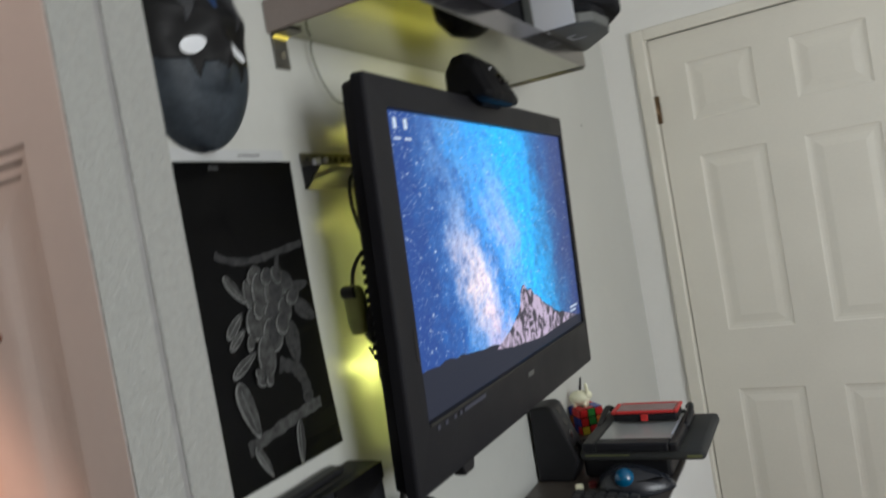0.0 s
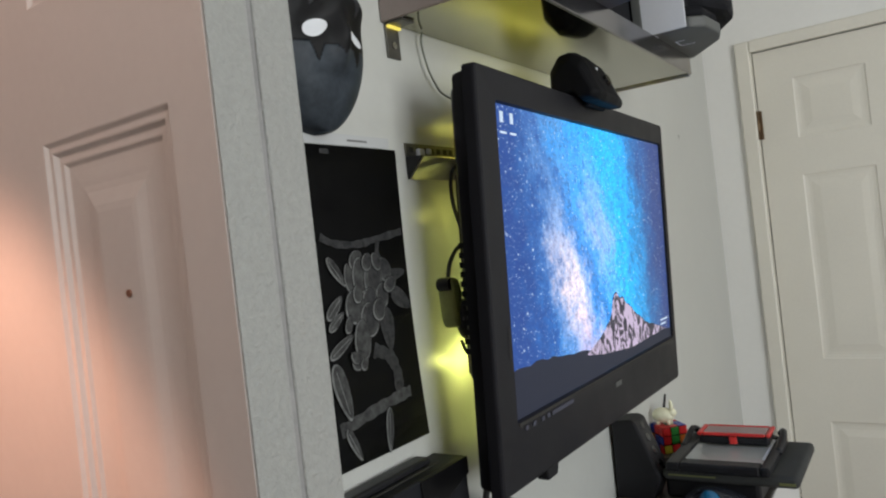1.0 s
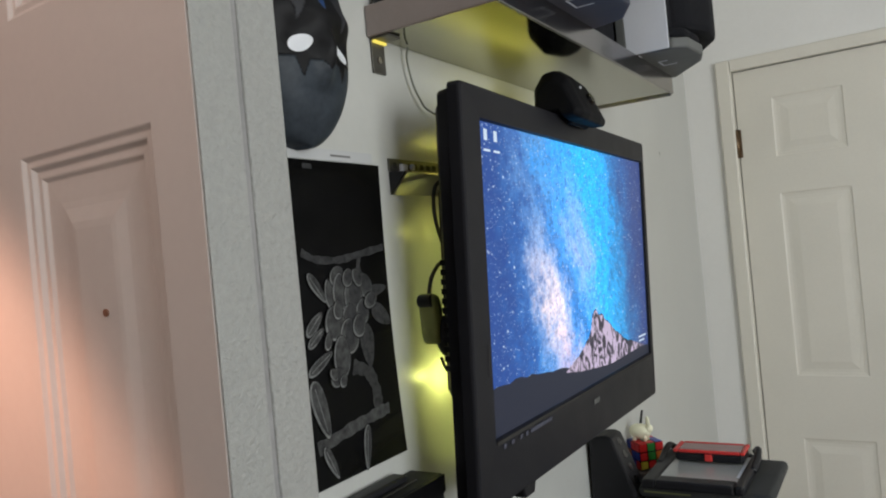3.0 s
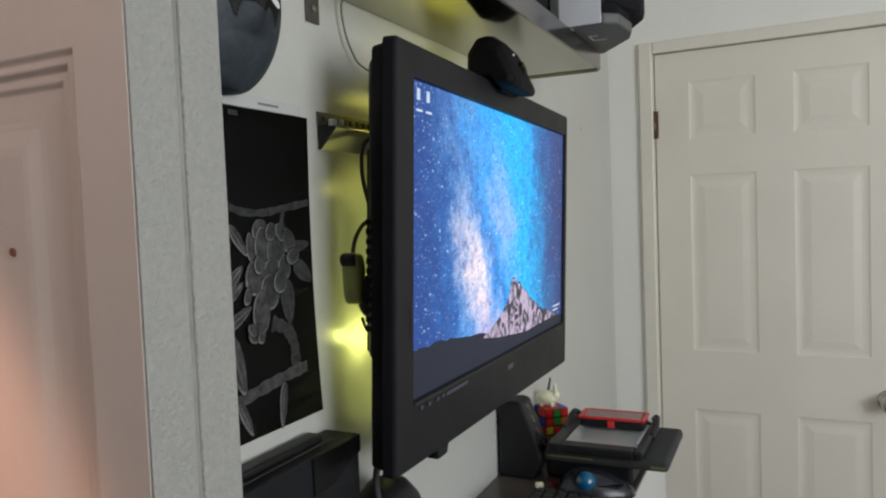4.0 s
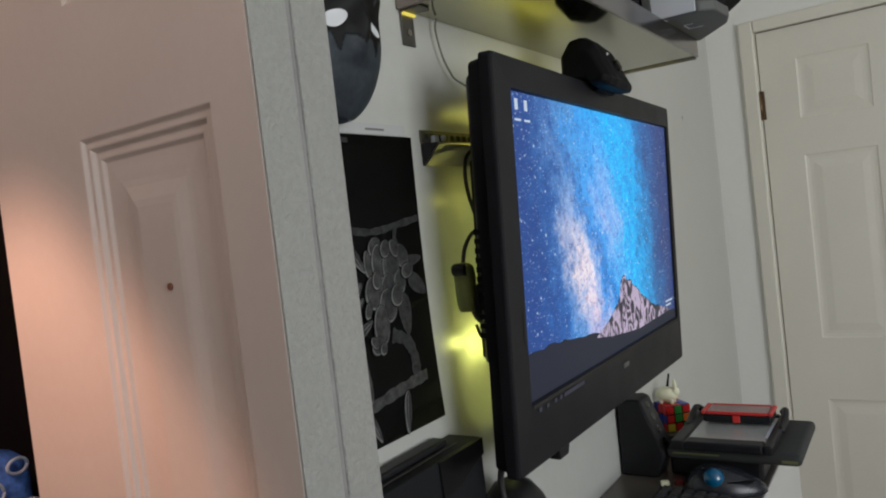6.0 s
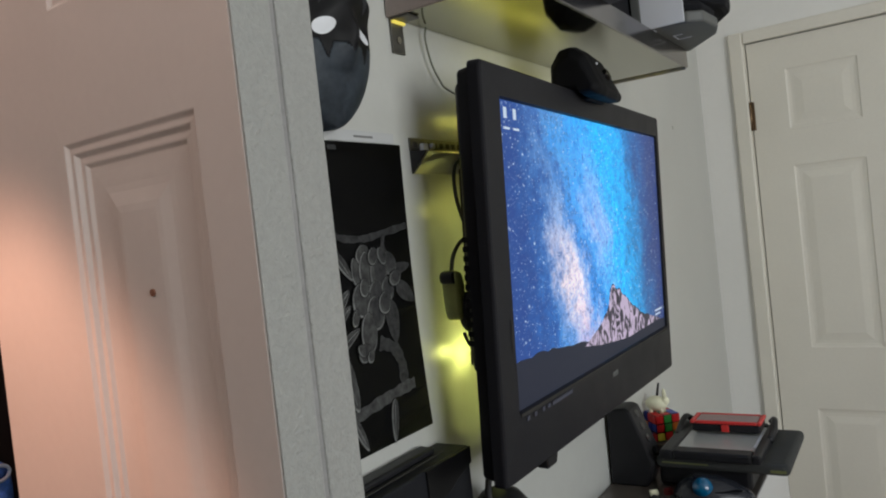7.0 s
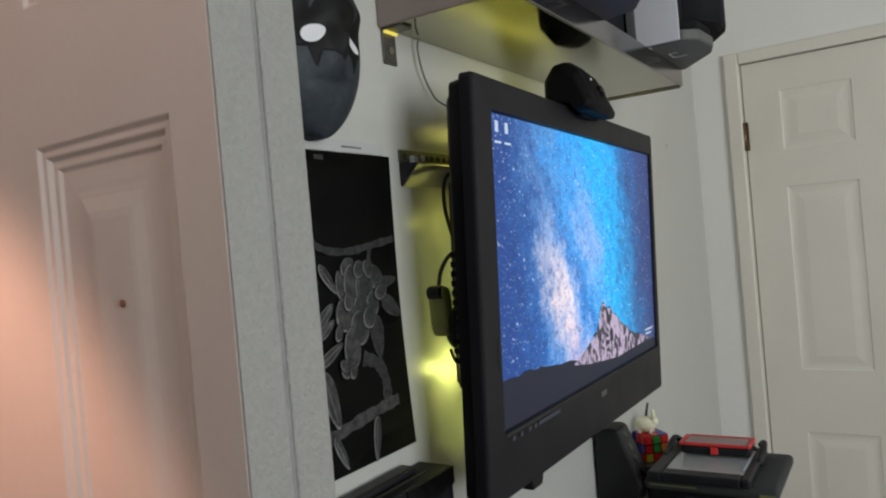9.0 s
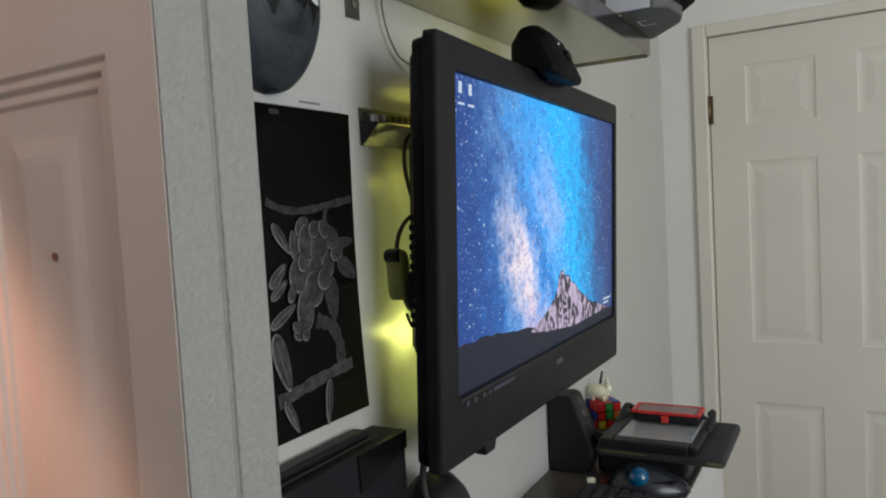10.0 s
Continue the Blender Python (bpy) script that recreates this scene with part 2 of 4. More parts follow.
# ---- the room ----
H = 2.46
wall = thing("wall_west", WALLM, "white semi-gloss painted wall behind the desk", "wall", "structure")
part("wall_face", box(-0.12, 0, -0.345, 1.76, 0, H), WALL_TONED, wall)
solo("wall_lintel", box(-0.12, 0.0, -1.75, 0.39, 2.08, H), WALL2, I4, "painted wall over the wardrobe opening", "wall", "structure")
solo("wall_west_far", box(-0.12, 0.0, -1.75, -0.85, 0, 2.08), WALL2, I4, "painted wall beside the wardrobe opening", "wall", "structure")
north = thing("wall_north", I4, "white painted wall round the closed door", "wall", "structure")
part("wall_piece", box(-0.25, 0.083, 2.495, 2.62, 0, H), WALL2, north)
part("wall_piece", box(0.083, 0.81, 2.495, 2.62, 2.04, H), WALL2, north)
part("wall_piece", box(0.81, 2.7, 2.495, 2.62, 0, H), WALL2, north)
east = thing("wall_east", I4, "white painted wall with a wide window", "wall", "structure")
for y0, y1, z0, z1 in ((-1.75, -0.55, 0, H), (1.05, 2.495, 0, H), (-0.55, 1.05, 0, 1.04), (-0.55, 1.05, 2.34, H)):
    part("wall_piece", box(2.58, 2.7, y0, y1, z0, z1), WALL2, east)
solo("wall_south", box(-0.12, 2.7, -1.87, -1.75, 0, H), WALL2, I4, "white painted wall at the back of the room", "wall", "structure")
solo("floor", box(-1.0, 2.7, -1.87, 2.62, -0.08, 0.0), FLOOR, I4, "brown wooden floor", "floor", "structure")
solo("ceiling", box(-1.0, 2.7, -1.87, 2.62, H, H + 0.1), CEIL, I4, "plain white painted ceiling", "ceiling", "structure")
win = thing("window_1", I4, "white framed window letting in daylight", "window", "structure")
for y0, y1, z0, z1 in ((-0.55, -0.50, 1.04, 2.34), (1.00, 1.05, 1.04, 2.34), (-0.50, 1.00, 1.04, 1.09), (-0.50, 1.00, 2.29, 2.34), (0.225, 0.275, 1.09, 2.29)):
    part("window_frame", box(2.60, 2.66, y0, y1, z0, z1, 0.004), WIN, win)
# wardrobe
ward = thing("wardrobe_interior", I4, "wardrobe recess behind the folding door, coloured near black for shade", "wardrobe", "structure")
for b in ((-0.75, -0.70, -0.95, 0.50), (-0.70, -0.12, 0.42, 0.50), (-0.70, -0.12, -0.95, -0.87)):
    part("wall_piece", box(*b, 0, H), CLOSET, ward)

# ---- panelled doors ----


def panel(w, h, steps):
    """A moulded door panel in the xz plane that faces -y, its outer edge at y = 0; steps are (inset, depth)."""
    bm = bmesh.new()
    rings = []
    for i, d in steps:
        rings.append([bm.verts.new(p) for p in ((i, d, i), (w - i, d, i), (w - i, d, h - i), (i, d, h - i))])
    for g, q in zip(rings, rings[1:]):
        for k in range(4):
            bm.faces.new((g[k], g[(k + 1) % 4], q[(k + 1) % 4], q[k]))
    bm.faces.new(rings[-1])
    return bm


def door_skin(x0, x1, y, z0, z1, holes, thick, bev=0.002):
    """A slab whose front at y has rectangular holes (x0, x1, z0, z1) in columns."""
    bm = bmesh.new()
    xs = sorted({x0, x1, *[v for q in holes for v in q[:2]]})
    zs = sorted({z0, z1, *[v for q in holes for v in q[2:]]})
    for a, b in zip(xs, xs[1:]):
        for c, d in zip(zs, zs[1:]):
            if not any(q[0] <= a and b <= q[1] and q[2] <= c and d <= q[3] for q in holes):
                bm.faces.new([bm.verts.new(p) for p in ((a, y, c), (b, y, c), (b, y, d), (a, y, d))])
    for p in (((x0, z0), (x0, z1)), ((x1, z0), (x1, z1)), ((x0, z0), (x1, z0)), ((x0, z1), (x1, z1))):
        (a, c), (b, d) = p
        bm.faces.new([bm.verts.new(q) for q in ((a, y, c), (b, y, d), (b, y + thick, d), (a, y + thick, c))])
    bm.faces.new([bm.verts.new(q) for q in ((x0, y + thick, z0), (x1, y + thick, z0), (x1, y + thick, z1), (x0, y + thick, z1))])
    bmesh.ops.remove_doubles(bm, verts=bm.verts, dist=1e-5)
    return bm


door = thing("door_1", I4, "closed white six-panel door with a round nickel knob", "door", "structure")
DY = 2.499
cols = ((0.196, 0.392), (0.499, 0.698))
rows_z = ((1.752, 1.937), (1.068, 1.638), (0.22, 0.875))
holes = [(a, b, c, d) for a, b in cols for c, d in rows_z]
leaf = part("leaf", door_skin(0.091, 0.8035, DY, 0.008, 2.0342, holes, 0.036), DOORP, door)
for a, b, c, d in holes:
    q = part("panel", panel(b - a, d - c, ((0, 0), (0.004, 0.0026), (0.013, 0.0042), (0.022, 0.0042), (0.044, 0.0010))), DOORP, leaf)
    q.location = (a, DY, c)
part("jamb", box(0.083, 0.0875, 2.500, 2.62, 0, 2.04), DOORP, door)
part("jamb", box(0.8055, 0.81, 2.500, 2.62, 0, 2.04), DOORP, door)
part("dark_gap", box(0.0875, 0.091, 2.512, 2.60, 0, 2.036), CRACK, door)
part("door_stop", box(0.0875, 0.8055, 2.54, 2.60, 0.0, 2.039), DOORP, door)
for x0, x1, z0, z1 in ((0.042, 0.0855, 0, 2.074), (0.8075, 0.858, 0, 2.074), (0.0857, 0.8073, 2.036, 2.074)):
    bm = box(x0, x1, 2.479, 2.4945, z0, z1, 0.005)
    part("casing", bm, DOORP, door)
for z in (1.763, 0.16):
    h = part("hinge", rod(bmesh.new(), (0.0875, 2.492, z), (0.0875, 2.492, z + 0.089), 0.0055, seg=12), BRASS, door, "tarnished brass hinge", True)
    part("hinge_plate", box(0.0895, 0.1, 2.4965, 2.4985, z, z + 0.089), BRASS, h)
knob = part("knob", lathe(((0.032, 0), (0.032, 0.004), (0.014, 0.008), (0.012, 0.026), (0.022, 0.034), (0.027, 0.046), (0.026, 0.056), (0.018, 0.063), (0.004, 0.065)), 28, pose(0.742, DY - 0.0005, 0.945, 90)), CHROME, door, "round satin nickel knob", True)
part("latch_plate", box(0.8025, 0.806, 2.490, 2.4985, 0.93, 0.965), BRASS, door)

switch = thing("light_switch", pose(0.925, 2.4945, 1.243), "grey metal framed light switch on the wall", "light switch")
bm = bmesh.new()
for a in ((-0.033, -0.024, -0.056, 0.056), (0.024, 0.033, -0.056, 0.056), (-0.024, 0.024, 0.044, 0.056), (-0.024, 0.024, -0.056, -0.044)):
    bx(bm, a[0], a[1], -0.009, 0, a[2], a[3], 0.0015)
part("frame", bm, BRUSH, switch)
part("backplate", box(-0.024, 0.024, -0.004, 0, -0.044, 0.044), WHITEP, switch)
part("rocker", prism(((-0.0045, -0.034), (-0.010, 0.034), (-0.0045, 0.036)), -0.016, 0.016, "yzx"), NAVY, switch, "dark rocker")

# the folded wardrobe door: two narrow leaves back to back
bifold = thing("door_2", I4, "folded white bifold wardrobe door, warmly lit by a lamp", "door", "structure")
FY, FT, FX0, FX1 = 0.290, 0.0325, -0.099, 0.2245


def ogee(steps, n=4):
    """The same profile with each slope eased."""
    out = [steps[0]]
    for (a, b), (c, d) in zip(steps, steps[1:]):
        for k in range(1, n + 1):
            t = k / n
            out.append((a + (c - a) * t, b + (d - b) * t * t * (3 - 2 * t)))
    return out


bh = [(0.035, 0.187, c, d) for c, d in ((1.746, 1.945), (1.0, 1.648), (0.22, 0.88))]
front = part("leaf", door_skin(FX0, FX1 + 0.003, FY, 0.02, 2.03, bh, FT), LEAFP, bifold)
for a, b, c, d in bh:
    q = part("panel", panel(b - a, d - c, ogee(((0, 0), (0.0040, 0.0026), (0.0078, 0.0022), (0.0118, 0.0054), (0.0162, 0.0049), (0.0200, 0.0072), (0.036, 0.0066), (0.056, 0.0036)))), LEAFP, front)
    q.location = (a, FY, c)
part("edge_band", box(FX1 + 0.0032, FX1 + 0.0050, FY + 0.0004, FY + FT - 0.0001, 0.02, 2.03, 0.0009, 3), EDGE_TONED, front, "rough door edge, coloured darker to offset window light")
back = part("leaf", box(FX0 + 0.01, FX1, FY + FT + 0.004, FY + 2 * FT + 0.004, 0.02, 2.03), LEAFP, bifold)
part("edge_band", box(FX1 + 0.0002, FX1 + 0.0050, FY + FT + 0.0041, FY + 2 * FT + 0.0039, 0.02, 2.03, 0.0022, 4), EDGE_TONED, back, "rough door edge, coloured darker to offset window light")
part("dark_gap", box(FX0 + 0.02, FX1 + 0.0038, FY + FT + 0.0002, FY + FT + 0.0038, 0.03, 2.02), JOINT, bifold)
part("nail_hole", rod(bmesh.new(), (0.118, FY + 0.0023, 1.535), (0.118, FY + 0.0050, 1.535), 0.0026, seg=10), NAIL, front, "small brown nail hole")

# ---- wall things beside the wardrobe ----
U = lambda x, y, z: WALLM @ Vector((x, y - 0.74, z))
mask = thing("wall_mask", WALLM @ pose(0.002, -0.142, 1.792), "dark blue-grey moulded face mask hung on the wall", "mask")


def mask_at(u, v):
    half = 0.0755 * (1 - abs(v) ** 2.6) ** 0.5 * (1.0 if v > 0 else 1 - 0.12 * v * v) + 0.0005
    deep = 0.052 * (1 - abs(u) ** 2.4) ** 0.5 * (1 - 0.55 * abs(v) ** 2.5)
    nose = 0.014 * math.exp(-((u / 0.16) ** 2) - ((v + 0.15) / 0.22) ** 2)
    brow = 0.005 * math.exp(-((v - 0.2) / 0.1) ** 2)
    socket = -0.008 * (math.exp(-((abs(u) - 0.45) / 0.22) ** 2 - ((v + 0.05) / 0.13) ** 2))
    mouth = -0.003 * math.exp(-((v + 0.52) / 0.05) ** 2 - (u / 0.45) ** 2)
    return deep + nose + brow + socket + mouth, u * half, v * 0.114


def mask_shell(part_of):
    """A strip of the shell: part_of(u, v) picks faces; u across, v up, each from -1 to 1."""
    bm = bmesh.new()
    n, k = 96, 110
    grid = {(i, j): mask_at(-1 + 2 * i / n, -1 + 2 * j / k) for i in range(n + 1) for j in range(k + 1)}
    used = {}

    def vert(i, j):
        if (i, j) not in used:
            used[i, j] = bm.verts.new(grid[i, j])
        return used[i, j]
    for i in range(n):
        for j in range(k):
            if part_of(-1 + (2 * i + 1) / n, -1 + (2 * j + 1) / k):
                bm.faces.new((vert(i, j), vert(i + 1, j), vert(i + 1, j + 1), vert(i, j + 1)))
    bmesh.ops.solidify(bm, geom=bm.faces[:], thickness=0.003)
    return bm


def mask_zone(u, v):
    edge = -0.27 - 0.17 * max(0, 1 - abs(abs(u) - 0.42) / 0.11) - 0.06 * max(0, 1 - abs(u) / 0.1) + 0.05 * abs(u)
    if v < edge:
        return "lower"
    if v > 0.22 + 1.35 * abs(u):
        return "blue"
    if v > 0.08 + 1.55 * abs(abs(u) - 0.47):
        return "point"
    return "upper"


for zone, mat in (("upper", MASKD), ("lower", MASKG), ("blue", MASKB), ("point", MASKP)):
    part(zone + "_shell", mask_shell(lambda u, v, z=zone: mask_zone(u, v) == z), mat, mask, "" if zone == "upper" else {"lower": "slate grey lower face", "blue": "blue brow streak", "point": "grey pointed crest"}[zone], True)
for side in (-1, 1):
    bm = bmesh.new()
    rings = []
    for r in (1.0, 0.66, 0.33):
        ring = []
        for k in range(28):
            t = 2 * math.pi * k / 28
            du, dv = 0.190 * r * math.cos(t), 0.080 * r * math.sin(t)
            q = mask_at(side * (0.42 + du), -0.112 + dv - 0.22 * du)
            ring.append(bm.verts.new((q[0] + 0.0012, q[1], q[2])))
        rings.append(ring)
    for g, q in zip(rings, rings[1:]):
        for k in range(28):
            bm.faces.new((g[k], g[(k + 1) % 28], q[(k + 1) % 28], q[k]))
    bm.faces.new(rings[-1])
    part("eye", bm, MASKW, mask, "white oval eye", True)

poster = thing("poster", WALLM @ pose(0.0015, 0, 0), "black art print with pale scratched flowers, pinned to the wall", "poster")
PY0, PY1, PZ0, PZ1 = -0.245, 0.003, 1.312, 1.669


def sheet(y0, y1, z0, z1, x, curl):
    bm = bmesh.new()
    n = 14
    prev = None
    for j in range(n + 1):
        z = z0 + (z1 - z0) * j / n
        t = 1 - j / n
        lift = curl * (t ** 3)
        row = [bm.verts.new((x + lift * w, y0 + (y1 - y0) * w - 0.004 * w * math.sin(3.1 * t), z)) for w in (0, 0.5, 1)]
        if prev:
            for a in (0, 1):
                bm.faces.new((prev[a], prev[a + 1], row[a + 1], row[a]))
        prev = row
    bmesh.ops.solidify(bm, geom=bm.faces[:], thickness=0.0006)
    return bm


part("sheet", sheet(PY0, PY1, PZ0, PZ1, 0.0012, 0.004), PAPERB, poster, "", True)
part("white_strip", box(0, 0.0010, PY0, PY1 - 0.012, PZ1 + 0.001, PZ1 + 0.014), PAPERW, poster, "white paper margin")
part("ink_line", box(0.001, 0.0014, -0.088, -0.052, PZ1 + 0.006, PZ1 + 0.0085), INK, poster)
part("corner_mark", box(0.0022, 0.0026, -0.139, -0.124, 1.659, 1.6645), CHALKD, poster)


def petal(bm, y, z, ln, wd, ang, x=0.0032, fat=0.5):
    """A flat leaf shape on the print."""
    c, s = math.cos(radians(ang)), math.sin(radians(ang))
    pts = []
    for k in range(20):
        t = 2 * math.pi * k / 20
        a, b = ln * 0.5 * math.cos(t), wd * 0.5 * math.sin(t) * (1 - fat * 0.5 * (1 + math.cos(t)) * 0.9)
        pts.append((y + a * c - b * s, z + a * s + b * c))
    prism(pts, x, x + 0.0003, "yzx", bm=bm)


def smooth_line(pts, steps=7):
    line, n = [], len(pts)
    for i in range(n - 1):
        a, b, c, d = (Vector(pts[max(0, min(n - 1, i + k))]) for k in (-1, 0, 1, 2))
        for k in range(steps):
            t = k / steps
            line.append(tuple(0.5 * (2 * b + (c - a) * t + (2 * a - 5 * b + 4 * c - d) * t * t + (3 * b - a - 3 * c + d) * t ** 3)))
    return line + [tuple(pts[-1])]


def ribbon(bm, pts, w, x=0.003):
    """A smooth band that swells and thins a little along its way."""
    line = smooth_line(pts)
    left, right = [], []
    for i, (y, z) in enumerate(line):
        a, b = line[max(i - 1, 0)], line[min(i + 1, len(line) - 1)]
        ln = math.hypot(b[0] - a[0], b[1] - a[1])
        ny, nz = -(b[1] - a[1]) / ln, (b[0] - a[0]) / ln
        h = w * (0.5 + 0.07 * math.sin(1.9 * i) + 0.05 * math.sin(0.8 * i + 1))
        left.append((y + ny * h, z + nz * h))
        right.append((y - ny * h, z - nz * h))
    prism(left + right[::-1], x, x + 0.0003, "yzx", bm=bm)


PETALS = ((-0.1156, 1.5188, 0.0248, 0.0112, 95), (-0.1001, 1.5376, 0.0191, 0.0173, 41), (-0.096, 1.5199, 0.0314, 0.0215, 87), (-0.0513, 1.5235, 0.0223, 0.0203, 124),
          (-0.0745, 1.5128, 0.0306, 0.0256, 95), (-0.0599, 1.4932, 0.0227, 0.019, 79), (-0.084, 1.4899, 0.0222, 0.0206, 79), (-0.1111, 1.4857, 0.029, 0.0268, 95),
          (-0.0881, 1.4681, 0.0303, 0.0265, 87), (-0.1249, 1.4677, 0.0155, 0.0092, 65), (-0.1046, 1.4472, 0.0354, 0.0226, 87), (-0.1158, 1.426, 0.0176, 0.0156, 37), (-0.083, 1.5345, 0.016, 0.014, 60), (-0.066, 1.5335, 0.017, 0.012, 120), (-0.105, 1.5, 0.016, 0.013, 80),
          (-0.07, 1.478, 0.02, 0.018, 70), (-0.107, 1.4205, 0.011, 0.009, 60), (-0.122, 1.43, 0.012, 0.009, 130), (-0.045, 1.505, 0.018, 0.014, 20))
LEAVES = ((-0.1352, 1.527, 0.038, 0.0141, -52), (-0.1442, 1.4888, 0.0315, 0.0154, 40), (-0.1437, 1.4737, 0.0285, 0.0125, 34), (-0.1401, 1.4454, 0.0409, 0.0147, 26),
          (-0.1462, 1.3962, 0.0612, 0.0257, -74), (-0.1371, 1.3367, 0.039, 0.0132, -63), (-0.0733, 1.337, 0.0458, 0.0151, -98))
DIMS = ((-0.0542, 1.4531, 0.0528, 0.0318, -85), (-0.0227, 1.4851, 0.0422, 0.0275, -35), (-0.061, 1.4737, 0.0226, 0.0179, 79), (-0.0279, 1.5162, 0.0382, 0.0177, 6))
for name, pts, w in (("branch", [(-0.1549, 1.5677), (-0.1319, 1.5587), (-0.0942, 1.5561), (-0.0576, 1.5602), (-0.0062, 1.5673)], 0.0085), ("stem", [(-0.055, 1.56), (-0.0594, 1.5456), (-0.0544, 1.5353)], 0.007), ("stem", [(-0.0847, 1.4325), (-0.0578, 1.4209), (-0.0457, 1.3987), (-0.0455, 1.3722)], 0.016)):
    bm = bmesh.new()
    ribbon(bm, pts, w)
    part("drawn_" + name, bm, CHALKD, poster)
bm = bmesh.new()
ribbon(bm, [(-0.1556, 1.3564), (-0.1052, 1.3636), (-0.0573, 1.3695), (-0.024, 1.372)], 0.014, 0.0032)
part("drawn_branch", bm, CHALKM, poster)
for i, q in enumerate(DIMS):
    bm = bmesh.new()
    petal(bm, *q, x=0.0030 + 0.00012 * i)
    part("drawn_leaf", bm, CHALKD, poster)
for name, rows, fat, kw, grow in (("petal", PETALS, 0.15, 0.90, 1.34), ("leaf", LEAVES, 0.5, 0.84, 1.12)):
    for i, (y, z, ln, wd, a) in enumerate(rows):
        bm = bmesh.new()
        petal(bm, y, z, ln * grow + 0.0022, wd * grow + 0.0022, a, x=0.0034 + 0.00014 * i - 0.00004, fat=fat)
        rim = part("drawn_" + name, bm, PAPERB, poster)
        bm = bmesh.new()
        petal(bm, y, z, ln * grow, wd * grow, a, x=0.0034 + 0.00014 * i, fat=fat)
        part("lit_edge", bm, CHALK, rim)
        bm = bmesh.new()
        petal(bm, y + 0.0011, z + 0.0009, ln * 0.93 * grow, wd * kw * grow, a, x=0.0034 + 0.00014 * i + 0.00005, fat=fat)
        part("shading", bm, CHALKM, rim)
        bm = bmesh.new()
        petal(bm, y + 0.0024 * grow * (wd / 0.022), z + 0.0026 * grow * (wd / 0.022), ln * 0.70 * grow, wd * 0.66 * grow, a, x=0.0034 + 0.00014 * i + 0.00008, fat=fat)
        part("shading", bm, CHALKD if y > -0.09 else CHALKM, rim)
        c, s_ = math.cos(radians(a)), math.sin(radians(a))
        if name == "leaf":
            bm = bmesh.new()
            ribbon(bm, [(y + t * ln * c, z + t * ln * s_ + 0.002 * (0.16 - t * t)) for t in (-0.42, 0.0, 0.42)], 0.0011, 0.0034 + 0.00014 * i + 0.0001)
            part("vein", bm, CHALK, rim)

console = thing("wall_console", WALLM @ pose(0, 0, 0), "slim matt black box mounted on the wall under the print", "console")
cb = part("body", box(0.0005, 0.049, -0.26, 0.014, 1.04, 1.284, 0.003), NAVY, console)
cb.data.materials[0] = material("console_plastic", (0.010, 0.011, 0.014), 0.55, vary=0.15, scale=12, spec=0.2)
part("lid", box(0.004, 0.026, -0.25, -0.028, 1.284, 1.293, 0.003), BLACK, console, "raised ribbed lid")
part("slot", box(0.029, 0.033, -0.25, -0.02, 1.2842, 1.2852), CRACK, console)
part("gloss_panel", prism(((-0.086, 1.283), (-0.084, 1.240), (-0.040, 1.243), (-0.026, 1.250), (0.0138, 1.262), (0.0138, 1.283)), 0.0492, 0.0515, "yzx", 0.0008), PANELB, console, "glossy black corner panel")
part("round_port", rod(bmesh.new(), (0.0492, 0.0, 1.16), (0.0505, 0.0, 1.16), 0.026, seg=24), BLACK, console)

# ---- mirror shelf ----
shelf = thing("wall_shelf", WALLM, "mirror-polished metal wall shelf on steel brackets", "shelf")
SZ0, SZ1 = 1.833, 1.867
part("underside", box(0.0015, 0.181, 0.012, 0.795, SZ0, SZ0 + 0.012, 0.0008), STEEL, shelf, "mirror-bright underside")
part("top_board", box(0.0015, 0.178, 0.012, 0.795, SZ0 + 0.0125, SZ1, 0.001), BRUSH, shelf)
part("front_lip", box(0.1813, 0.1855, 0.010, 0.797, SZ0 - 0.001, SZ1 + 0.001, 0.0012), LIP, shelf, "smoky steel front edge")
part("end_panel", box(0.0015, 0.181, 0.006, 0.0117, SZ0 - 0.001, SZ1 + 0.004, 0.001), ENDC, shelf, "brownish end panel")
part("end_cap", box(0.0015, 0.181, 0.7953, 0.801, SZ0 - 0.004, SZ1 + 0.002, 0.001), BRUSH, shelf)
for y in (0.012, 0.72):
    bm = box(0.0008, 0.0035, y, y + 0.027, SZ0 - 0.045, SZ0 - 0.0005, 0.0006)
    bx(bm, 0.0035, 0.03, y, y + 0.027, SZ0 - 0.0035, SZ0 - 0.0006, 0.0006)
    br = part("bracket", bm, DULL, shelf, "dull steel angle bracket")
    part("screw", rod(bmesh.new(), (0.0035, y + 0.0135, SZ0 - 0.028), (0.0055, y + 0.0135, SZ0 - 0.028), 0.0045, seg=12), CHROME, br)

# things on the shelf
solo("storage_box", prism(((0.004, 0.016), (0.150, 0.016), (0.150, 0.085), (0.004, 0.085)), SZ1 + 0.0042, SZ1 + 0.15, "xyz", 0.008), GLOSSB, WALLM, "glossy black box standing at the end of the shelf", "box")


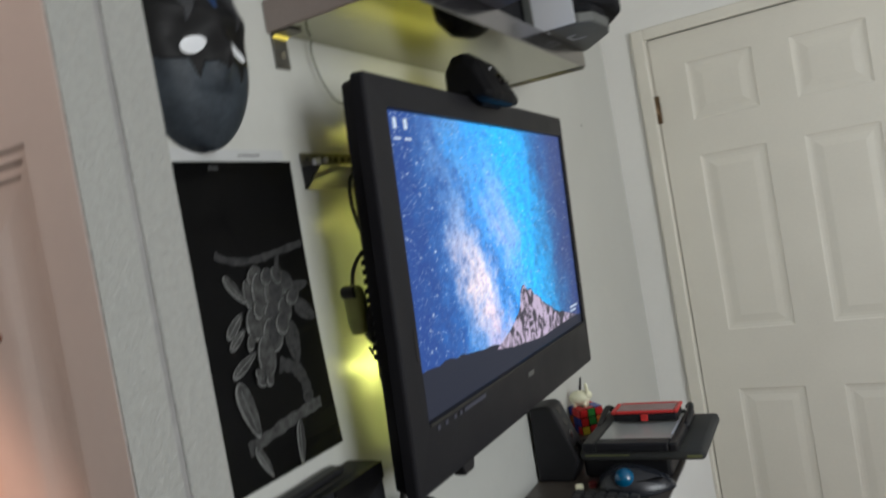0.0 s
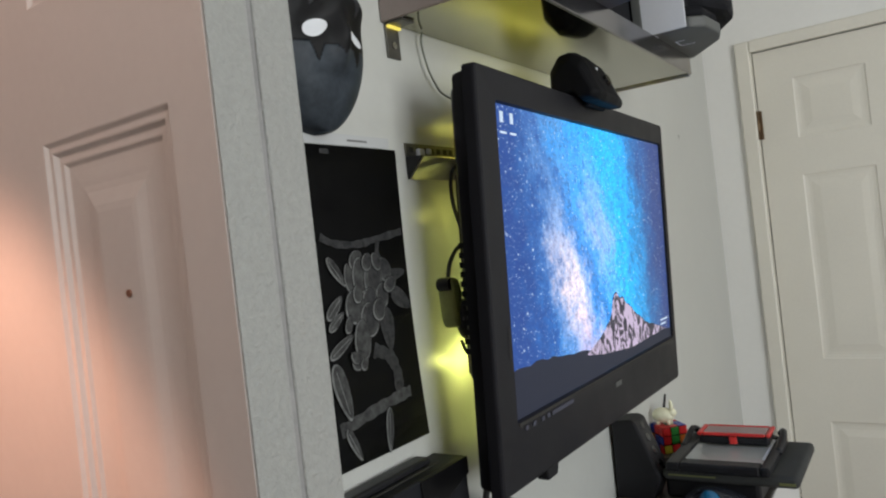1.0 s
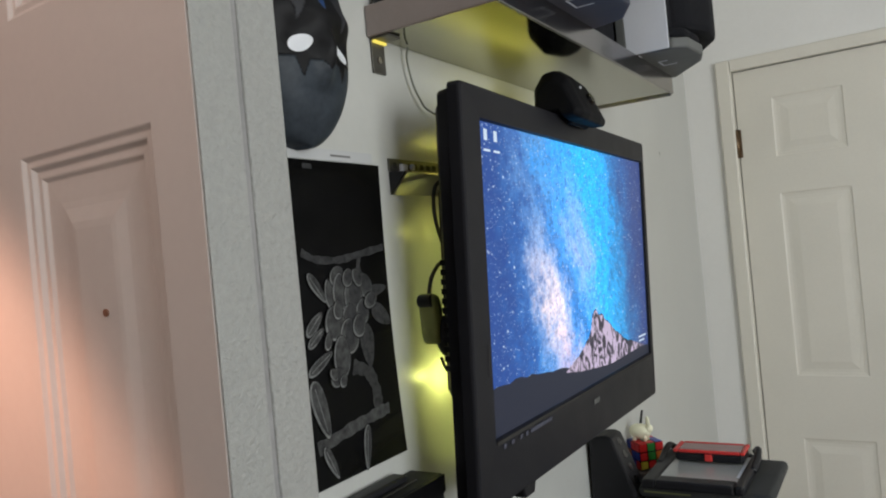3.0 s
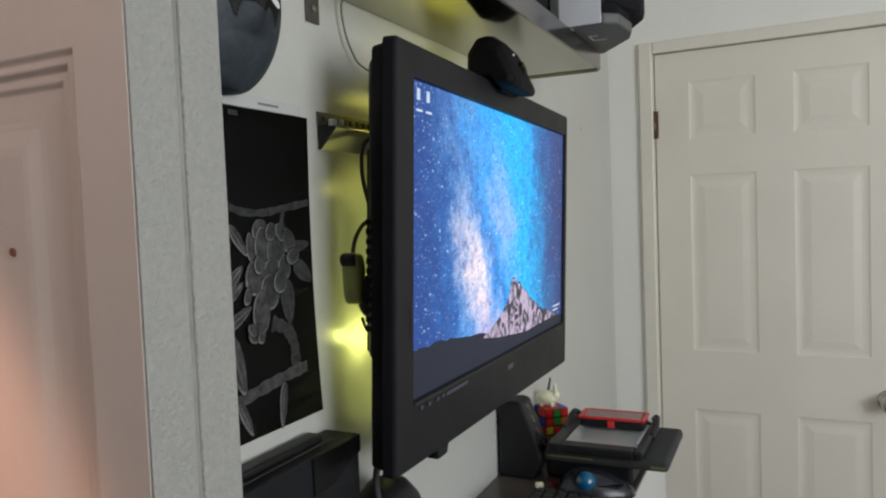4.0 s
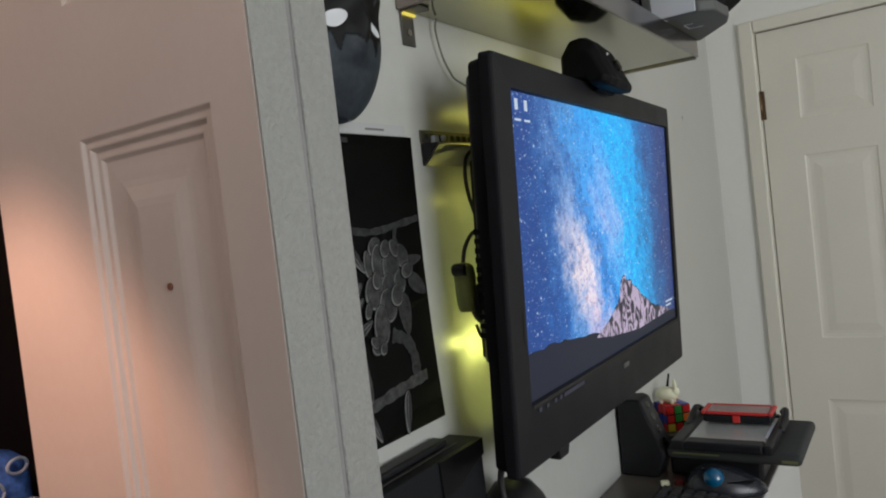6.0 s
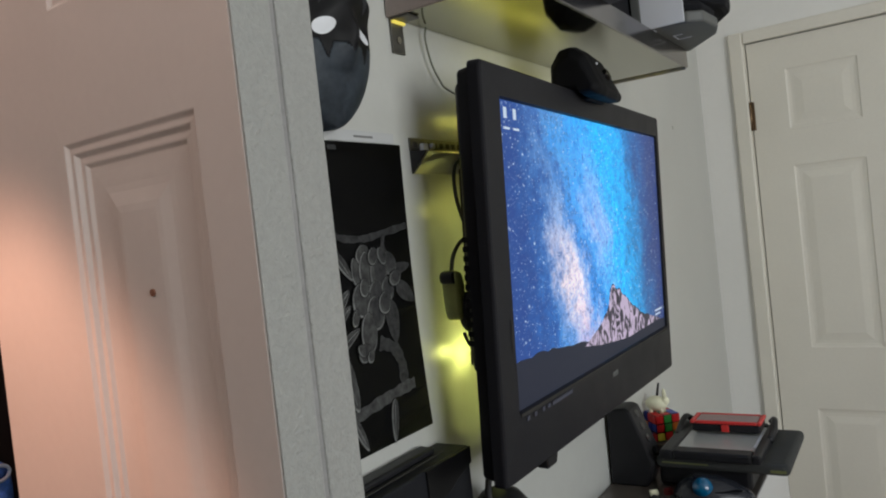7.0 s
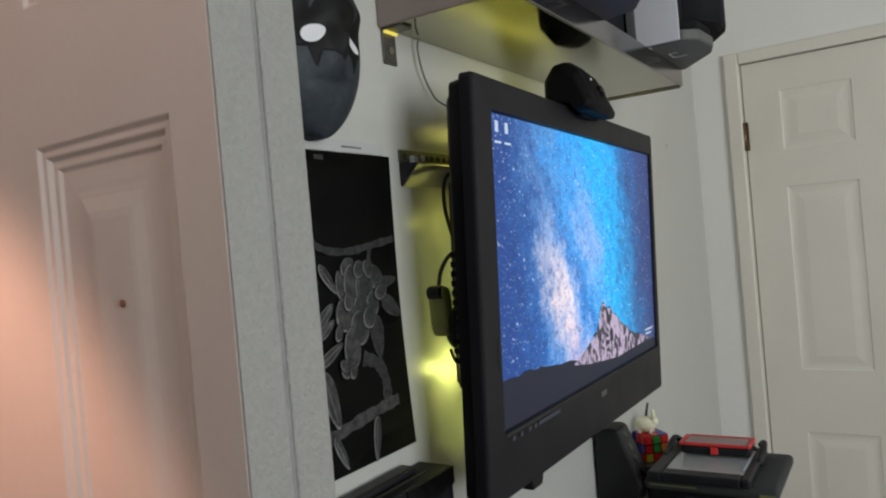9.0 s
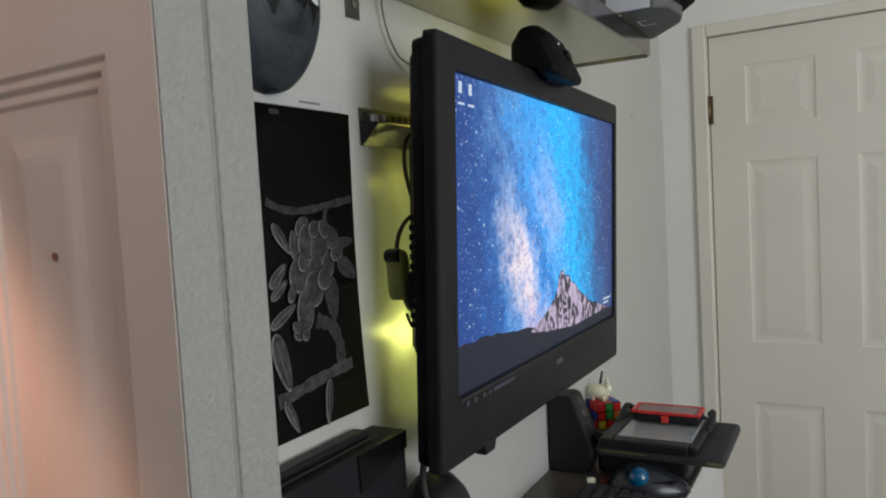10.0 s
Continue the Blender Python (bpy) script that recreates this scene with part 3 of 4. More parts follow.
def gadget(name, y0, poly, label, white):
    g = thing(name, WALLM @ pose(0, y0, SZ1 + 0.0015), label, "gadget", group="gadgets on the shelf")
    part("base", prism(poly, 0, 0.020, "xyz", 0.004), NAVY if not white else GREYU, g, "flat grey underside")
    inner = [(x * 0.985, y * 0.97 + 0.004) for x, y in poly]
    part("body", prism([(x, min(y, 0.20)) for x, y in inner], 0.0205, 0.105 if not white else 0.039, "xyz", 0.008), FABRIC, g)
    part("foot", box(0.150, 0.186, 0.0, 0.018, -0.0012, -0.0001), WHITEP, g, "small pale pad")
    bm = bmesh.new()
    cx, cy = (0.215, 0.10) if not white else (0.212, 0.10)
    for a in ((-0.014, -0.0115, -0.02, 0.02), (-0.0115, 0.012, 0.0175, 0.02), (-0.0115, 0.003, -0.02, -0.0175)):
        bx(bm, cx + a[0], cx + a[1], cy + a[2], cy + a[3], -0.0008, -0.0002)
    part("label_outline", bm, WHITEP, g, "thin pale label outline")
    return g


g1 = gadget("shelf_gadget", 0.10, ((0.02, 0), (0.232, 0), (0.262, 0.05), (0.262, 0.17), (0.235, 0.225), (0.175, 0.245), (0.02, 0.245)), "black fabric gadget with dark underside overhanging the shelf", False)
g2 = gadget("shelf_gadget", 0.565, ((0.02, 0), (0.245, 0), (0.268, 0.02), (0.275, 0.10), (0.262, 0.15), (0.190, 0.255), (0.02, 0.255)), "black gadget with white side and grey underside overhanging the shelf", True)
part("side_panel", box(0.165, 0.240, -0.004, -0.0002, 0.002, 0.105, 0.001), WHITEP, g2, "white side panel")
part("side_post", box(0.150, 0.1645, -0.006, -0.0002, 0.002, 0.105, 0.001), GREYU, g2)
part("core", box(0.03, 0.240, 0.0003, 0.0297, 0.0397, 0.105, 0.001), FABRIC, g2)
part("side_crown", prism(((0.165, 0.1053), (0.235, 0.1053), (0.262, 0.135), (0.262, 0.18), (0.15, 0.18), (0.15, 0.135)), -0.020, 0.0295, "xzy", 0.002), GREYU, g2, "grey upper block")
part("hood", prism(((0.03, 0.03), (0.235, 0.03), (0.262, 0.05), (0.290, 0.12), (0.285, 0.19), (0.225, 0.305), (0.03, 0.305)), 0.040, 0.19, "xyz", 0.012), FABRIC, g2, "bulging black hood")
solo("shelf_bag", prism(((0.01, 0), (0.150, 0), (0.158, 0.03), (0.150, 0.205), (0.01, 0.205)), SZ1 + 0.0012, SZ1 + 0.14, "xyz", 0.012), FABRIC, WALLM @ pose(0, 0.352, 0), "dark fabric pouch between the gadgets on the shelf", "bag")

# ---- television ----
tv_u, tv_v = Vector((-0.053, 0.9985, -0.016)).normalized(), Vector((0.040, -0.012, 0.999))
tv_n = tv_u.cross(tv_v).normalized()
tv_v = tv_n.cross(tv_u)
TVM = Matrix.Translation(Vector((0.0915, 1.160, 1.509)) - 0.005 * tv_u) @ Matrix((tv_u, tv_v, tv_n)).transposed().to_4x4()
tv = thing("television", TVM, "black flat television on the wall showing a starry night", "television")
SW, SH = 0.361, 0.197
L, R, T, B = 0.413, 0.376, 0.238, 0.286
bm = bmesh.new()
outer = ((-L, -B + 0.007), (R + 0.007, -B - 0.001), (R, T), (-L, T))
inner = ((-SW, -SH), (SW, -SH), (SW, SH), (-SW, SH))
zf, zi, zb = 0.006, 0.002, -0.029


def ring(pts, r, z):
    """A rectangle of verts with corners rounded by r."""
    out = []
    for k, (x, y) in enumerate(pts):
        cx, cy = x - math.copysign(r, x), y - math.copysign(r, y)
        for j in range(6):
            a = radians(180 + 90 * k + 18 * j)
            out.append(bm.verts.new((cx + r * math.cos(a), cy + r * math.sin(a), z)))
    return out


ro = ring(outer, 0.007, zf - 0.004)
rm_ = ring([(x * 0.997, y * 0.996) for x, y in outer], 0.0065, zf - 0.0012)
rf = ring([(x * 0.990, y * 0.988) for x, y in outer], 0.005, zf)
ri = ring([(x * 1.006, y * 1.01) for x, y in inner], 0.0012, zf - 0.001)
rd = ring(inner, 0.0006, zi - 0.004)
rs = ring(outer, 0.007, -0.011)
rg = ring([(x - math.copysign(0.006, x), y - math.copysign(0.006, y)) for x, y in outer], 0.007, -0.0125)
rh = ring([(x - math.copysign(0.005, x), y - math.copysign(0.005, y)) for x, y in outer], 0.008, -0.0145)
rb = ring([(x - math.copysign(0.007, x), y - math.copysign(0.007, y)) for x, y in outer], 0.009, zb)
for g, q in ((rb, rh), (rh, rg), (rg, rs), (rs, ro), (ro, rm_), (rm_, rf), (rf, ri), (ri, rd)):
    for k in range(24):
        bm.faces.new((g[k], g[(k + 1) % 24], q[(k + 1) % 24], q[k]))
bm.faces.new(rb[::-1])
part("bezel", bm, BEZEL, tv)
part("back_shell", box(-0.374, R - 0.03, -0.150, T - 0.012, -0.056, -0.0293, 0.012, 3), BLACK, tv)
part("back_block", box(-0.345, R - 0.05, -0.145, T - 0.12, -0.072, -0.0563, 0.004), BLACK, tv)
for k in range(12):
    part("vent_slat", box(-0.3765, -0.3742, 0.02 - 0.012 * k, 0.027 - 0.012 * k, -0.054, -0.032), BEZEL, tv)
part("bottom_sensor", prism(((-0.022, 0), (0.022, 0), (0.016, -0.018), (-0.016, -0.018)), -0.012, 0.006, "xyz", 0.003), BLACK, tv).location = (-0.245, -B + 0.001, -0.012)
part("lower_trim", box(-SW, SW, -SH - 0.0065, -SH - 0.0025, zf - 0.002, zf + 0.0006), CRACK, tv)
part("maker_mark", box(-0.006, 0.022, -0.228, -0.220, zf, zf + 0.0008), GREYU, tv, "small plain silver mark")
for k, (x, w) in enumerate(((-0.345, 0.008), (-0.322, 0.008), (-0.296, 0.008), (-0.278, 0.008), (-0.262, 0.075))):
    part("key_legend", box(x, x + w, -0.212, -0.2065, zf, zf + 0.0005), NAVY, tv)


part("side_slot", box(-0.3735, -0.3712, -0.118, -0.078, zf, zf + 0.0005), CRACK, tv)


def night_sky():
    """The picture on the screen: a milky way over a dark land."""
    m = bpy.data.materials.new("screen_picture")
    m.use_nodes = True
    n, l = m.node_tree.nodes, m.node_tree.links
    b = n["Principled BSDF"]
    at = n.new("ShaderNodeTexCoord").outputs["Object"]
    sep = n.new("ShaderNodeSeparateXYZ")
    l.new(at, sep.inputs[0])

    def m2(op, a, c, d=None):
        q = n.new("ShaderNodeMath")
        q.operation = op
        for i, v in enumerate((a, c, d)):
            if v is None:
                continue
            if isinstance(v, (int, float)):
                q.inputs[i].default_value = v
            else:
                l.new(v, q.inputs[i])
        return q.outputs[0]

    def tex(kind, scale, detail=5, rough=0.6):
        q = n.new("ShaderNodeTex" + kind)
        q.inputs["Scale"].default_value = scale
        if kind == "Noise":
            q.inputs["Detail"].default_value, q.inputs["Roughness"].default_value = detail, rough
        l.new(at, q.inputs["Vector"])
        return q.outputs[0]

    def band(cx, slope, width, warp):
        """A soft slanting band: 1 on its line x = cx + slope * y."""
        d = m2("SUBTRACT", x, m2("MULTIPLY_ADD", y, slope, cx))
        d = m2("ADD", d, m2("MULTIPLY_ADD", cloud, warp, -warp * 0.5))
        g = m2("DIVIDE", d, width)
        g = m2("POWER", 2.718, m2("MULTIPLY", m2("MULTIPLY", g, g), -1.0))
        return g
    x, y = sep.outputs[0], sep.outputs[1]

    def heap(cy, width):
        """1 at height cy, falling off above and below."""
        q = m2("DIVIDE", m2("SUBTRACT", y, cy), width)
        return m2("POWER", 2.718, m2("MULTIPLY", m2("MULTIPLY", q, q), -1.0))
    cloud, wisps, grain = tex("Noise", 11, 8, 0.72), tex("Noise", 26, 8, 0.78), tex("Noise", 150, 3, 0.75)

    def layer(base, colour, fac):
        q = n.new("ShaderNodeMix")
        q.data_type = "RGBA"
        l.new(fac, q.inputs[0])
        if isinstance(base, tuple):
            q.inputs[6].default_value = (*base, 1)
        else:
            l.new(base, q.inputs[6])
        q.inputs[7].default_value = (*colour, 1)
        return q.outputs[2]
    sharp = lambda v, lo, hi: m2("MULTIPLY", m2("SUBTRACT", v, lo), 1 / (hi - lo))
    clamp = lambda v: m2("MINIMUM", m2("MAXIMUM", v, 0.0), 1.0)
    col = layer((0.014, 0.050, 0.22), (0.030, 0.15, 0.50), clamp(sharp(wisps, 0.35, 0.7)))
    g1_ = band(-0.06, -0.15, 0.20, 0.50)
    col = layer(col, (0.008, 0.27, 0.92), clamp(m2("MULTIPLY", g1_, sharp(wisps, 0.20, 0.50))))
    g2_ = band(0.085, -0.35, 0.145, 0.30)
    col = layer(col, (0.01, 0.58, 1.15), clamp(m2("MULTIPLY", g2_, sharp(wisps, 0.05, 0.60))))
    g6_ = band(-0.16, -0.25, 0.085, 0.40)
    col = layer(col, (0.10, 0.48, 0.98), clamp(m2("MULTIPLY", m2("MULTIPLY", g6_, sharp(wisps, 0.15, 0.55)), 0.85)))
    g3_ = band(-0.165, -0.40, 0.047, 0.32)
    col = layer(col, (1.0, 0.88, 0.95), clamp(m2("MULTIPLY", m2("MULTIPLY", g3_, sharp(wisps, 0.18, 0.5)), m2("MULTIPLY_ADD", heap(-0.055, 0.085), 0.95, 0.10))))
    g7_ = band(-0.125, -0.20, 0.045, 0.20)
    col = layer(col, (0.62, 0.42, 0.60), clamp(m2("MULTIPLY", m2("MULTIPLY", g7_, sharp(wisps, 0.30, 0.6)), m2("MULTIPLY", clamp(sharp(y, -0.06, -0.15)), 0.7))))
    g5_ = band(0.000, -0.40, 0.046, 0.34)
    col = layer(col, (0.62, 0.64, 0.92), clamp(m2("MULTIPLY", m2("MULTIPLY", g5_, sharp(wisps, 0.25, 0.6)), m2("MULTIPLY", heap(0.03, 0.09), 0.62))))
    g4_ = band(-0.095, -0.75, 0.022, 0.26)
    col = layer(col, (0.02, 0.16, 0.55), clamp(m2("MULTIPLY", m2("MULTIPLY", g4_, sharp(wisps, 0.3, 0.55)), 0.75)))
    edge = clamp(sharp(m2("ADD", x, m2("MULTIPLY_ADD", cloud, 0.16, -0.08)), 0.12, 0.33))
    col = layer(col, (0.030, 0.048, 0.16), m2("MULTIPLY", edge, 0.95))
    west = clamp(sharp(m2("ADD", x, m2("MULTIPLY_ADD", cloud, 0.14, -0.07)), -0.12, -0.32))
    col = layer(col, (0.012, 0.052, 0.24), m2("MULTIPLY", west, 0.88))
    mottle = tex("Noise", 62, 4, 0.8)
    col = layer(col, (0.010, 0.050, 0.26), m2("MULTIPLY", clamp(sharp(mottle, 0.48, 0.68)), 0.62))
    col = layer(col, (0.02, 0.05, 0.22), m2("MULTIPLY", clamp(sharp(grain, 0.5, 0.72)), 0.62))
    col = layer(col, (0.45, 0.68, 1.0), m2("MULTIPLY", clamp(sharp(tex("Noise", 190, 2, 0.6), 0.60, 0.76)), 0.2))
    for scale, size in ((62, 0.125), (120, 0.15), (190, 0.15), (34, 0.09), (22, 0.065)):
        v = tex("Voronoi", scale)
        col = layer(col, (0.72, 0.86, 1.0), m2("MULTIPLY", clamp(sharp(v, size, size * 0.35)), 0.75))
    l.new(col, b.inputs["Emission Color"])
    b.inputs["Emission Strength"].default_value = SCREEN_E
    b.inputs["Base Color"].default_value = (0.01, 0.01, 0.01, 1)
    b.inputs["Roughness"].default_value = 0.4
    b.inputs["Specular IOR Level"].default_value = 0.15
    return m


SCREEN = night_sky()
LAND = glowing("screen_land", (0.017, 0.020, 0.033), 1.25)
ROCK = material("screen_rock", (0.02, 0.02, 0.02), 0.4)
rn, rl = ROCK.node_tree.nodes, ROCK.node_tree.links
rb_, rt, rr_ = rn["Principled BSDF"], rn.new("ShaderNodeTexNoise"), rn.new("ShaderNodeValToRGB")
rm = rn.new("ShaderNodeMapping")
rm.inputs["Rotation"].default_value, rm.inputs["Scale"].default_value = (0, 0, radians(-28)), (1.5, 0.9, 1)
rl.new(rn.new("ShaderNodeTexCoord").outputs["Object"], rm.inputs[0])
rl.new(rm.outputs[0], rt.inputs["Vector"])
rt.inputs["Scale"].default_value, rt.inputs["Detail"].default_value, rt.inputs["Distortion"].default_value = 38, 6, 1.3
rr_.color_ramp.elements[0].position, rr_.color_ramp.elements[1].position = 0.47, 0.54
rr_.color_ramp.elements[0].color, rr_.color_ramp.elements[1].color = (0.014, 0.012, 0.030, 1), (0.44, 0.36, 0.50, 1)
rl.new(rt.outputs[0], rr_.inputs[0])
rl.new(rr_.outputs[0], rb_.inputs["Emission Color"])
rb_.inputs["Emission Strength"].default_value = SCREEN_E
ICON = glowing("screen_icon", (0.42, 0.50, 0.60), SCREEN_E)
screen = part("screen", box(-SW, SW, -SH, SH, -0.002, 0.0), SCREEN, tv, "lit screen with a milky way picture")
land = [(-SW, -SH), (SW, -SH)]
rng = random.Random(9)
for k in range(41):
    u = 1 - k / 40
    land.append((-SW + 2 * SW * u, -0.135 - 0.046 * u + 0.004 * math.sin(9 * u) + rng.uniform(-0.0025, 0.0025)))
part("picture_land", prism(land, 0.0003, 0.0005), LAND, screen, "dark land in the picture")
peak = [(-0.11, -0.158), (-0.08, -0.150), (-0.05, -0.141), (-0.02, -0.130), (0.010, -0.114), (0.022, -0.090), (0.034, -0.079), (0.046, -0.078), (0.056, -0.088), (0.078, -0.089), (0.088, -0.099), (0.112, -0.108), (0.14, -0.124), (0.168, -0.134), (0.205, -0.150), (0.25, -0.158), (0.33, -0.176), (0.20, -0.178), (0.11, -0.180), (0.03, -0.174), (-0.04, -0.168)]
rim = smooth_line(peak[3:16], 3)
rim = [(x, y + (0.0012 if k % 2 else -0.0008)) for k, (x, y) in enumerate(rim)]
part("picture_ridge", prism([(x - 0.0006, y + 0.0015) for x, y in rim] + [(0.205, -0.160), (-0.02, -0.140)], 0.00055, 0.0006), LAND, screen, "dark ridge line in the picture")
part("picture_mountain", prism(peak, 0.0006, 0.0008), ROCK, screen, "snow-streaked mountain in the picture")
for x in (-0.346, -0.318):
    part("icon", box(x, x + 0.009, 0.174, 0.188, 0.0006, 0.0009), ICON, screen)
    part("icon_caption", box(x - 0.002, x + 0.016, 0.160, 0.163, 0.0006, 0.0009), ICON, screen)
for k in range(2):
    part("picture_caption", box(0.292, 0.342 - 0.012 * k, -0.158 - 0.008 * k, -0.1545 - 0.008 * k, 0.0009, 0.0012), ICON, screen)

# LED strips stuck along the back of the set
led = thing("led_strip", TVM, "yellow-green LED strip glowing behind the television", "light strip")
for x0, x1, y0, y1 in ((-0.290, -0.282, -0.25, 0.09), (0.300, 0.307, -0.10, 0.10)):
    part("strip", box(x0, x1, y0, y1, -0.0765, -0.0725), LED, led)
for v, mat in ((-0.132, LEDHOT), (0.070, LEDTOP)):
    part("chip", box(-0.312, -0.301, v - 0.006, v + 0.006, -0.0785, -0.0767), mat, led, "bright LED chip")
part("strip", box(-0.215, 0.20, T - 0.031, T - 0.023, -0.0602, -0.0563), LEDTOP, led)

part("strip_end", box(0.0002, 0.004, 0.003, 0.029, -0.0075, -0.0045), AMBER, led, "amber glowing strip end").matrix_world = WALLM @ pose(0.004, 0.010, SZ0 + 0.0005)
camera_pod = thing("webcam", TVM @ pose(-0.035, T + 0.0005, 0.007), "rounded black webcam clipped on top of the television", "webcam")
bm = bmesh.new()
# a faceted pod: one cross-section (up, out) carried along the set, smaller at the ends
POD = ((0.0006, -0.042), (0.044, -0.042), (0.068, -0.026), (0.071, -0.006), (0.056, 0.016), (-0.001, 0.042), (-0.013, 0.037), (-0.012, 0.010), (0.0006, 0.003))
rings = []
for x, k, drop in ((-0.076, 0.66, 0.004), (-0.064, 0.93, 0.001), (-0.040, 1.0, 0.0), (0.020, 0.93, 0.002), (0.056, 0.76, 0.006), (0.074, 0.46, 0.012)):
    rings.append([bm.verts.new((x, max(0.020 + (u - 0.020) * k - drop, 0.0005) if w < 0.004 else 0.020 + (u - 0.020) * k - drop, w * (0.25 + 0.75 * k))) for u, w in POD])
for g, q in zip(rings, rings[1:]):
    for k in range(len(POD)):
        bm.faces.new((g[k], g[(k + 1) % len(POD)], q[(k + 1) % len(POD)], q[k]))
bm.faces.new(rings[0][::-1]), bm.faces.new(rings[-1])
bmesh.ops.recalc_face_normals(bm, faces=bm.faces)
bmesh.ops.bevel(bm, geom=[e for e in bm.edges if e.calc_face_angle(0) > 0.35], offset=0.0035, segments=3, affect="EDGES", profile=0.5)
part("housing", bm, PODM, camera_pod)
part("lens", rod(bmesh.new(), (-0.004, 0.022, 0.020), (-0.004, 0.0275, 0.0335), 0.011, 0.009, 24), GLOSSB, camera_pod, "dark lens")
part("indicator", ball(bmesh.new(), (-0.026, 0.042, 0.0225), 0.0024, 0.0024, 0.002, 10), WHITEP, camera_pod)
part("indicator", ball(bmesh.new(), (0.024, 0.012, 0.0315), 0.003, 0.003, 0.002, 10), GREYU, camera_pod)
part("clip", prism(((-0.040, -0.014), (0.040, -0.014), (0.036, 0.006), (-0.036, 0.006)), 0.0005, 0.012, "xyz", 0.004), FABRIC, camera_pod)

# slotted steel rail and folded plate of the set's wall mount
mount = thing("wall_mount", WALLM @ pose(0, 0.026, 1.66), "galvanised slotted wall mount rail behind the television", "bracket")
bm = box(0.0006, 0.003, 0, 0.74, 0.003, 0.020, 0.0006)
part("rail", bm, DULL, mount)
for k in range(9):
    part("slot", box(0.0031, 0.0036, 0.008 + 0.016 * k, 0.016 + 0.016 * k, 0.008, 0.015), CRACK, mount)
part("cable_clip", box(0.0037, 0.010, 0.020, 0.034, 0.002, 0.013, 0.002), WHITEP, mount, "white plastic cable clip")
part("cable_clip", box(0.0037, 0.009, 0.044, 0.052, 0.006, 0.014, 0.002), WHITEP, mount, "white plastic cable clip")
part("folded_plate", prism(((0.0008, 0.0025), (0.026, 0.0005), (0.027, -0.0015), (0.003, -0.027), (0.0008, -0.027)), 0.004, 0.115, "xzy"), BRUSH, mount, "folded steel plate")
part("cheek", prism(((0.0008, 0.0025), (0.026, 0.0005), (0.001, -0.027)), 0.0008, 0.0038, "xzy"), BLACK, mount, "dark side cheek")
part("arm", box(0.0265, 0.05, 0.12, 0.16, -0.03, 0.018), BLACK, mount)

headset = thing("headset", WALLM @ pose(0.032, 0.046, 1.47), "olive and black headset hanging behind the television", "headset")
part("ear_cup", prism(((-0.012, 0.034), (0.008, 0.030), (0.014, 0.014), (0.006, -0.030), (-0.004, -0.034), (-0.010, -0.020)), -0.012, 0.012, "yzx", 0.005), OLIVE, headset, "", True)
part("pivot", rod(bmesh.new(), (-0.008, -0.010, 0.024), (0.010, -0.010, 0.024), 0.008, seg=18), BLACK, headset, "round black pivot")
part("cushion", ball(bmesh.new(), (0.012, 0.014, -0.024), 0.014, 0.015, 0.027), BLACK, headset, "black cushion", True)
part("band", tube([(0, 0.0, 0.030), (0.0, 0.010, 0.052), (0.004, 0.030, 0.070), (0.01, 0.06, 0.068)], 0.0028), RUBBER, headset, "", True)
part("cable", tube([(0.01, 0.0, -0.05), (0.01, 0.012, -0.068), (0.01, 0.03, -0.06), (0.012, 0.055, -0.02)], 0.0022), RUBBER, headset, "", True)
solo("power_cable", tube([U(0.012, 0.822, 1.831), U(0.010, 0.820, 1.815), U(0.010, 0.829, 1.784), U(0.010, 0.845, 1.763), U(0.012, 0.862, 1.750), U(0.03, 0.91, 1.73)], 0.0014), CABLEG, I4, "thin grey cable hanging from the shelf to the television", "cable", smooth=True)
solo("signal_cable", tube([U(0.035, 0.855, 1.655), U(0.03, 0.828, 1.64), U(0.03, 0.822, 1.60), U(0.035, 0.835, 1.55), U(0.04, 0.87, 1.50)], 0.0026), RUBBER, I4, "looped black cable behind the television", "cable", smooth=True)

# ---- desk ----
desk = thing("desk", WALLM, "narrow wall desk with dark top and white front", "desk")
part("top", box(0.0015, 0.270, 0.02, 0.98, DESK_Z - 0.028, DESK_Z, 0.002), DESK, desk, "dark laminate top")
part("front_panel", box(0.249, 0.2695, 0.02, 0.98, 0.0, DESK_Z - 0.0285, 0.002), DESKW, desk, "white front panel")
part("front_edge", box(0.2702, 0.2722, 0.02, 0.98, DESK_Z - 0.028, DESK_Z - 0.0008), DESKW, desk, "white edge band")
part("side_panel", box(0.0015, 0.2485, 0.961, 0.98, 0.0, DESK_Z - 0.0285, 0.002), DESKW, desk)
part("side_panel", box(0.0015, 0.2485, 0.02, 0.039, 0.0, DESK_Z - 0.0285, 0.002), DESKW, desk)

dome = thing("desk_speaker", WALLM @ pose(0.055, 0.070, DESK_Z), "tall rounded black speaker on the desk by the wall", "speaker")
part("body", lathe(((0.040, 0.0), (0.046, 0.004), (0.054, 0.06), (0.055, 0.10), (0.050, 0.138), (0.040, 0.165), (0.026, 0.183), (0.010, 0.190)), 32), BLACK, dome, "", True)
part("slot", box(0.046, 0.0545, -0.008, 0.008, 0.115, 0.135, 0.002), GLOSSB, dome, "glossy dark slot")
part("foot_ring", lathe(((0.046, 0.0), (0.048, 0.002), (0.048, 0.006), (0.046, 0.008)), 32), RUBBER, dome)
solo("desk_cable", tube([U(0.118, 0.772, DESK_Z + 0.004), U(0.112, 0.762, 1.10), U(0.075, 0.757, 1.19), U(0.06, 0.775, 1.230), U(0.065, 0.81, 1.26)], 0.0045), RUBBER, I4, "black cable rising from the desk to the television", "cable", smooth=True)

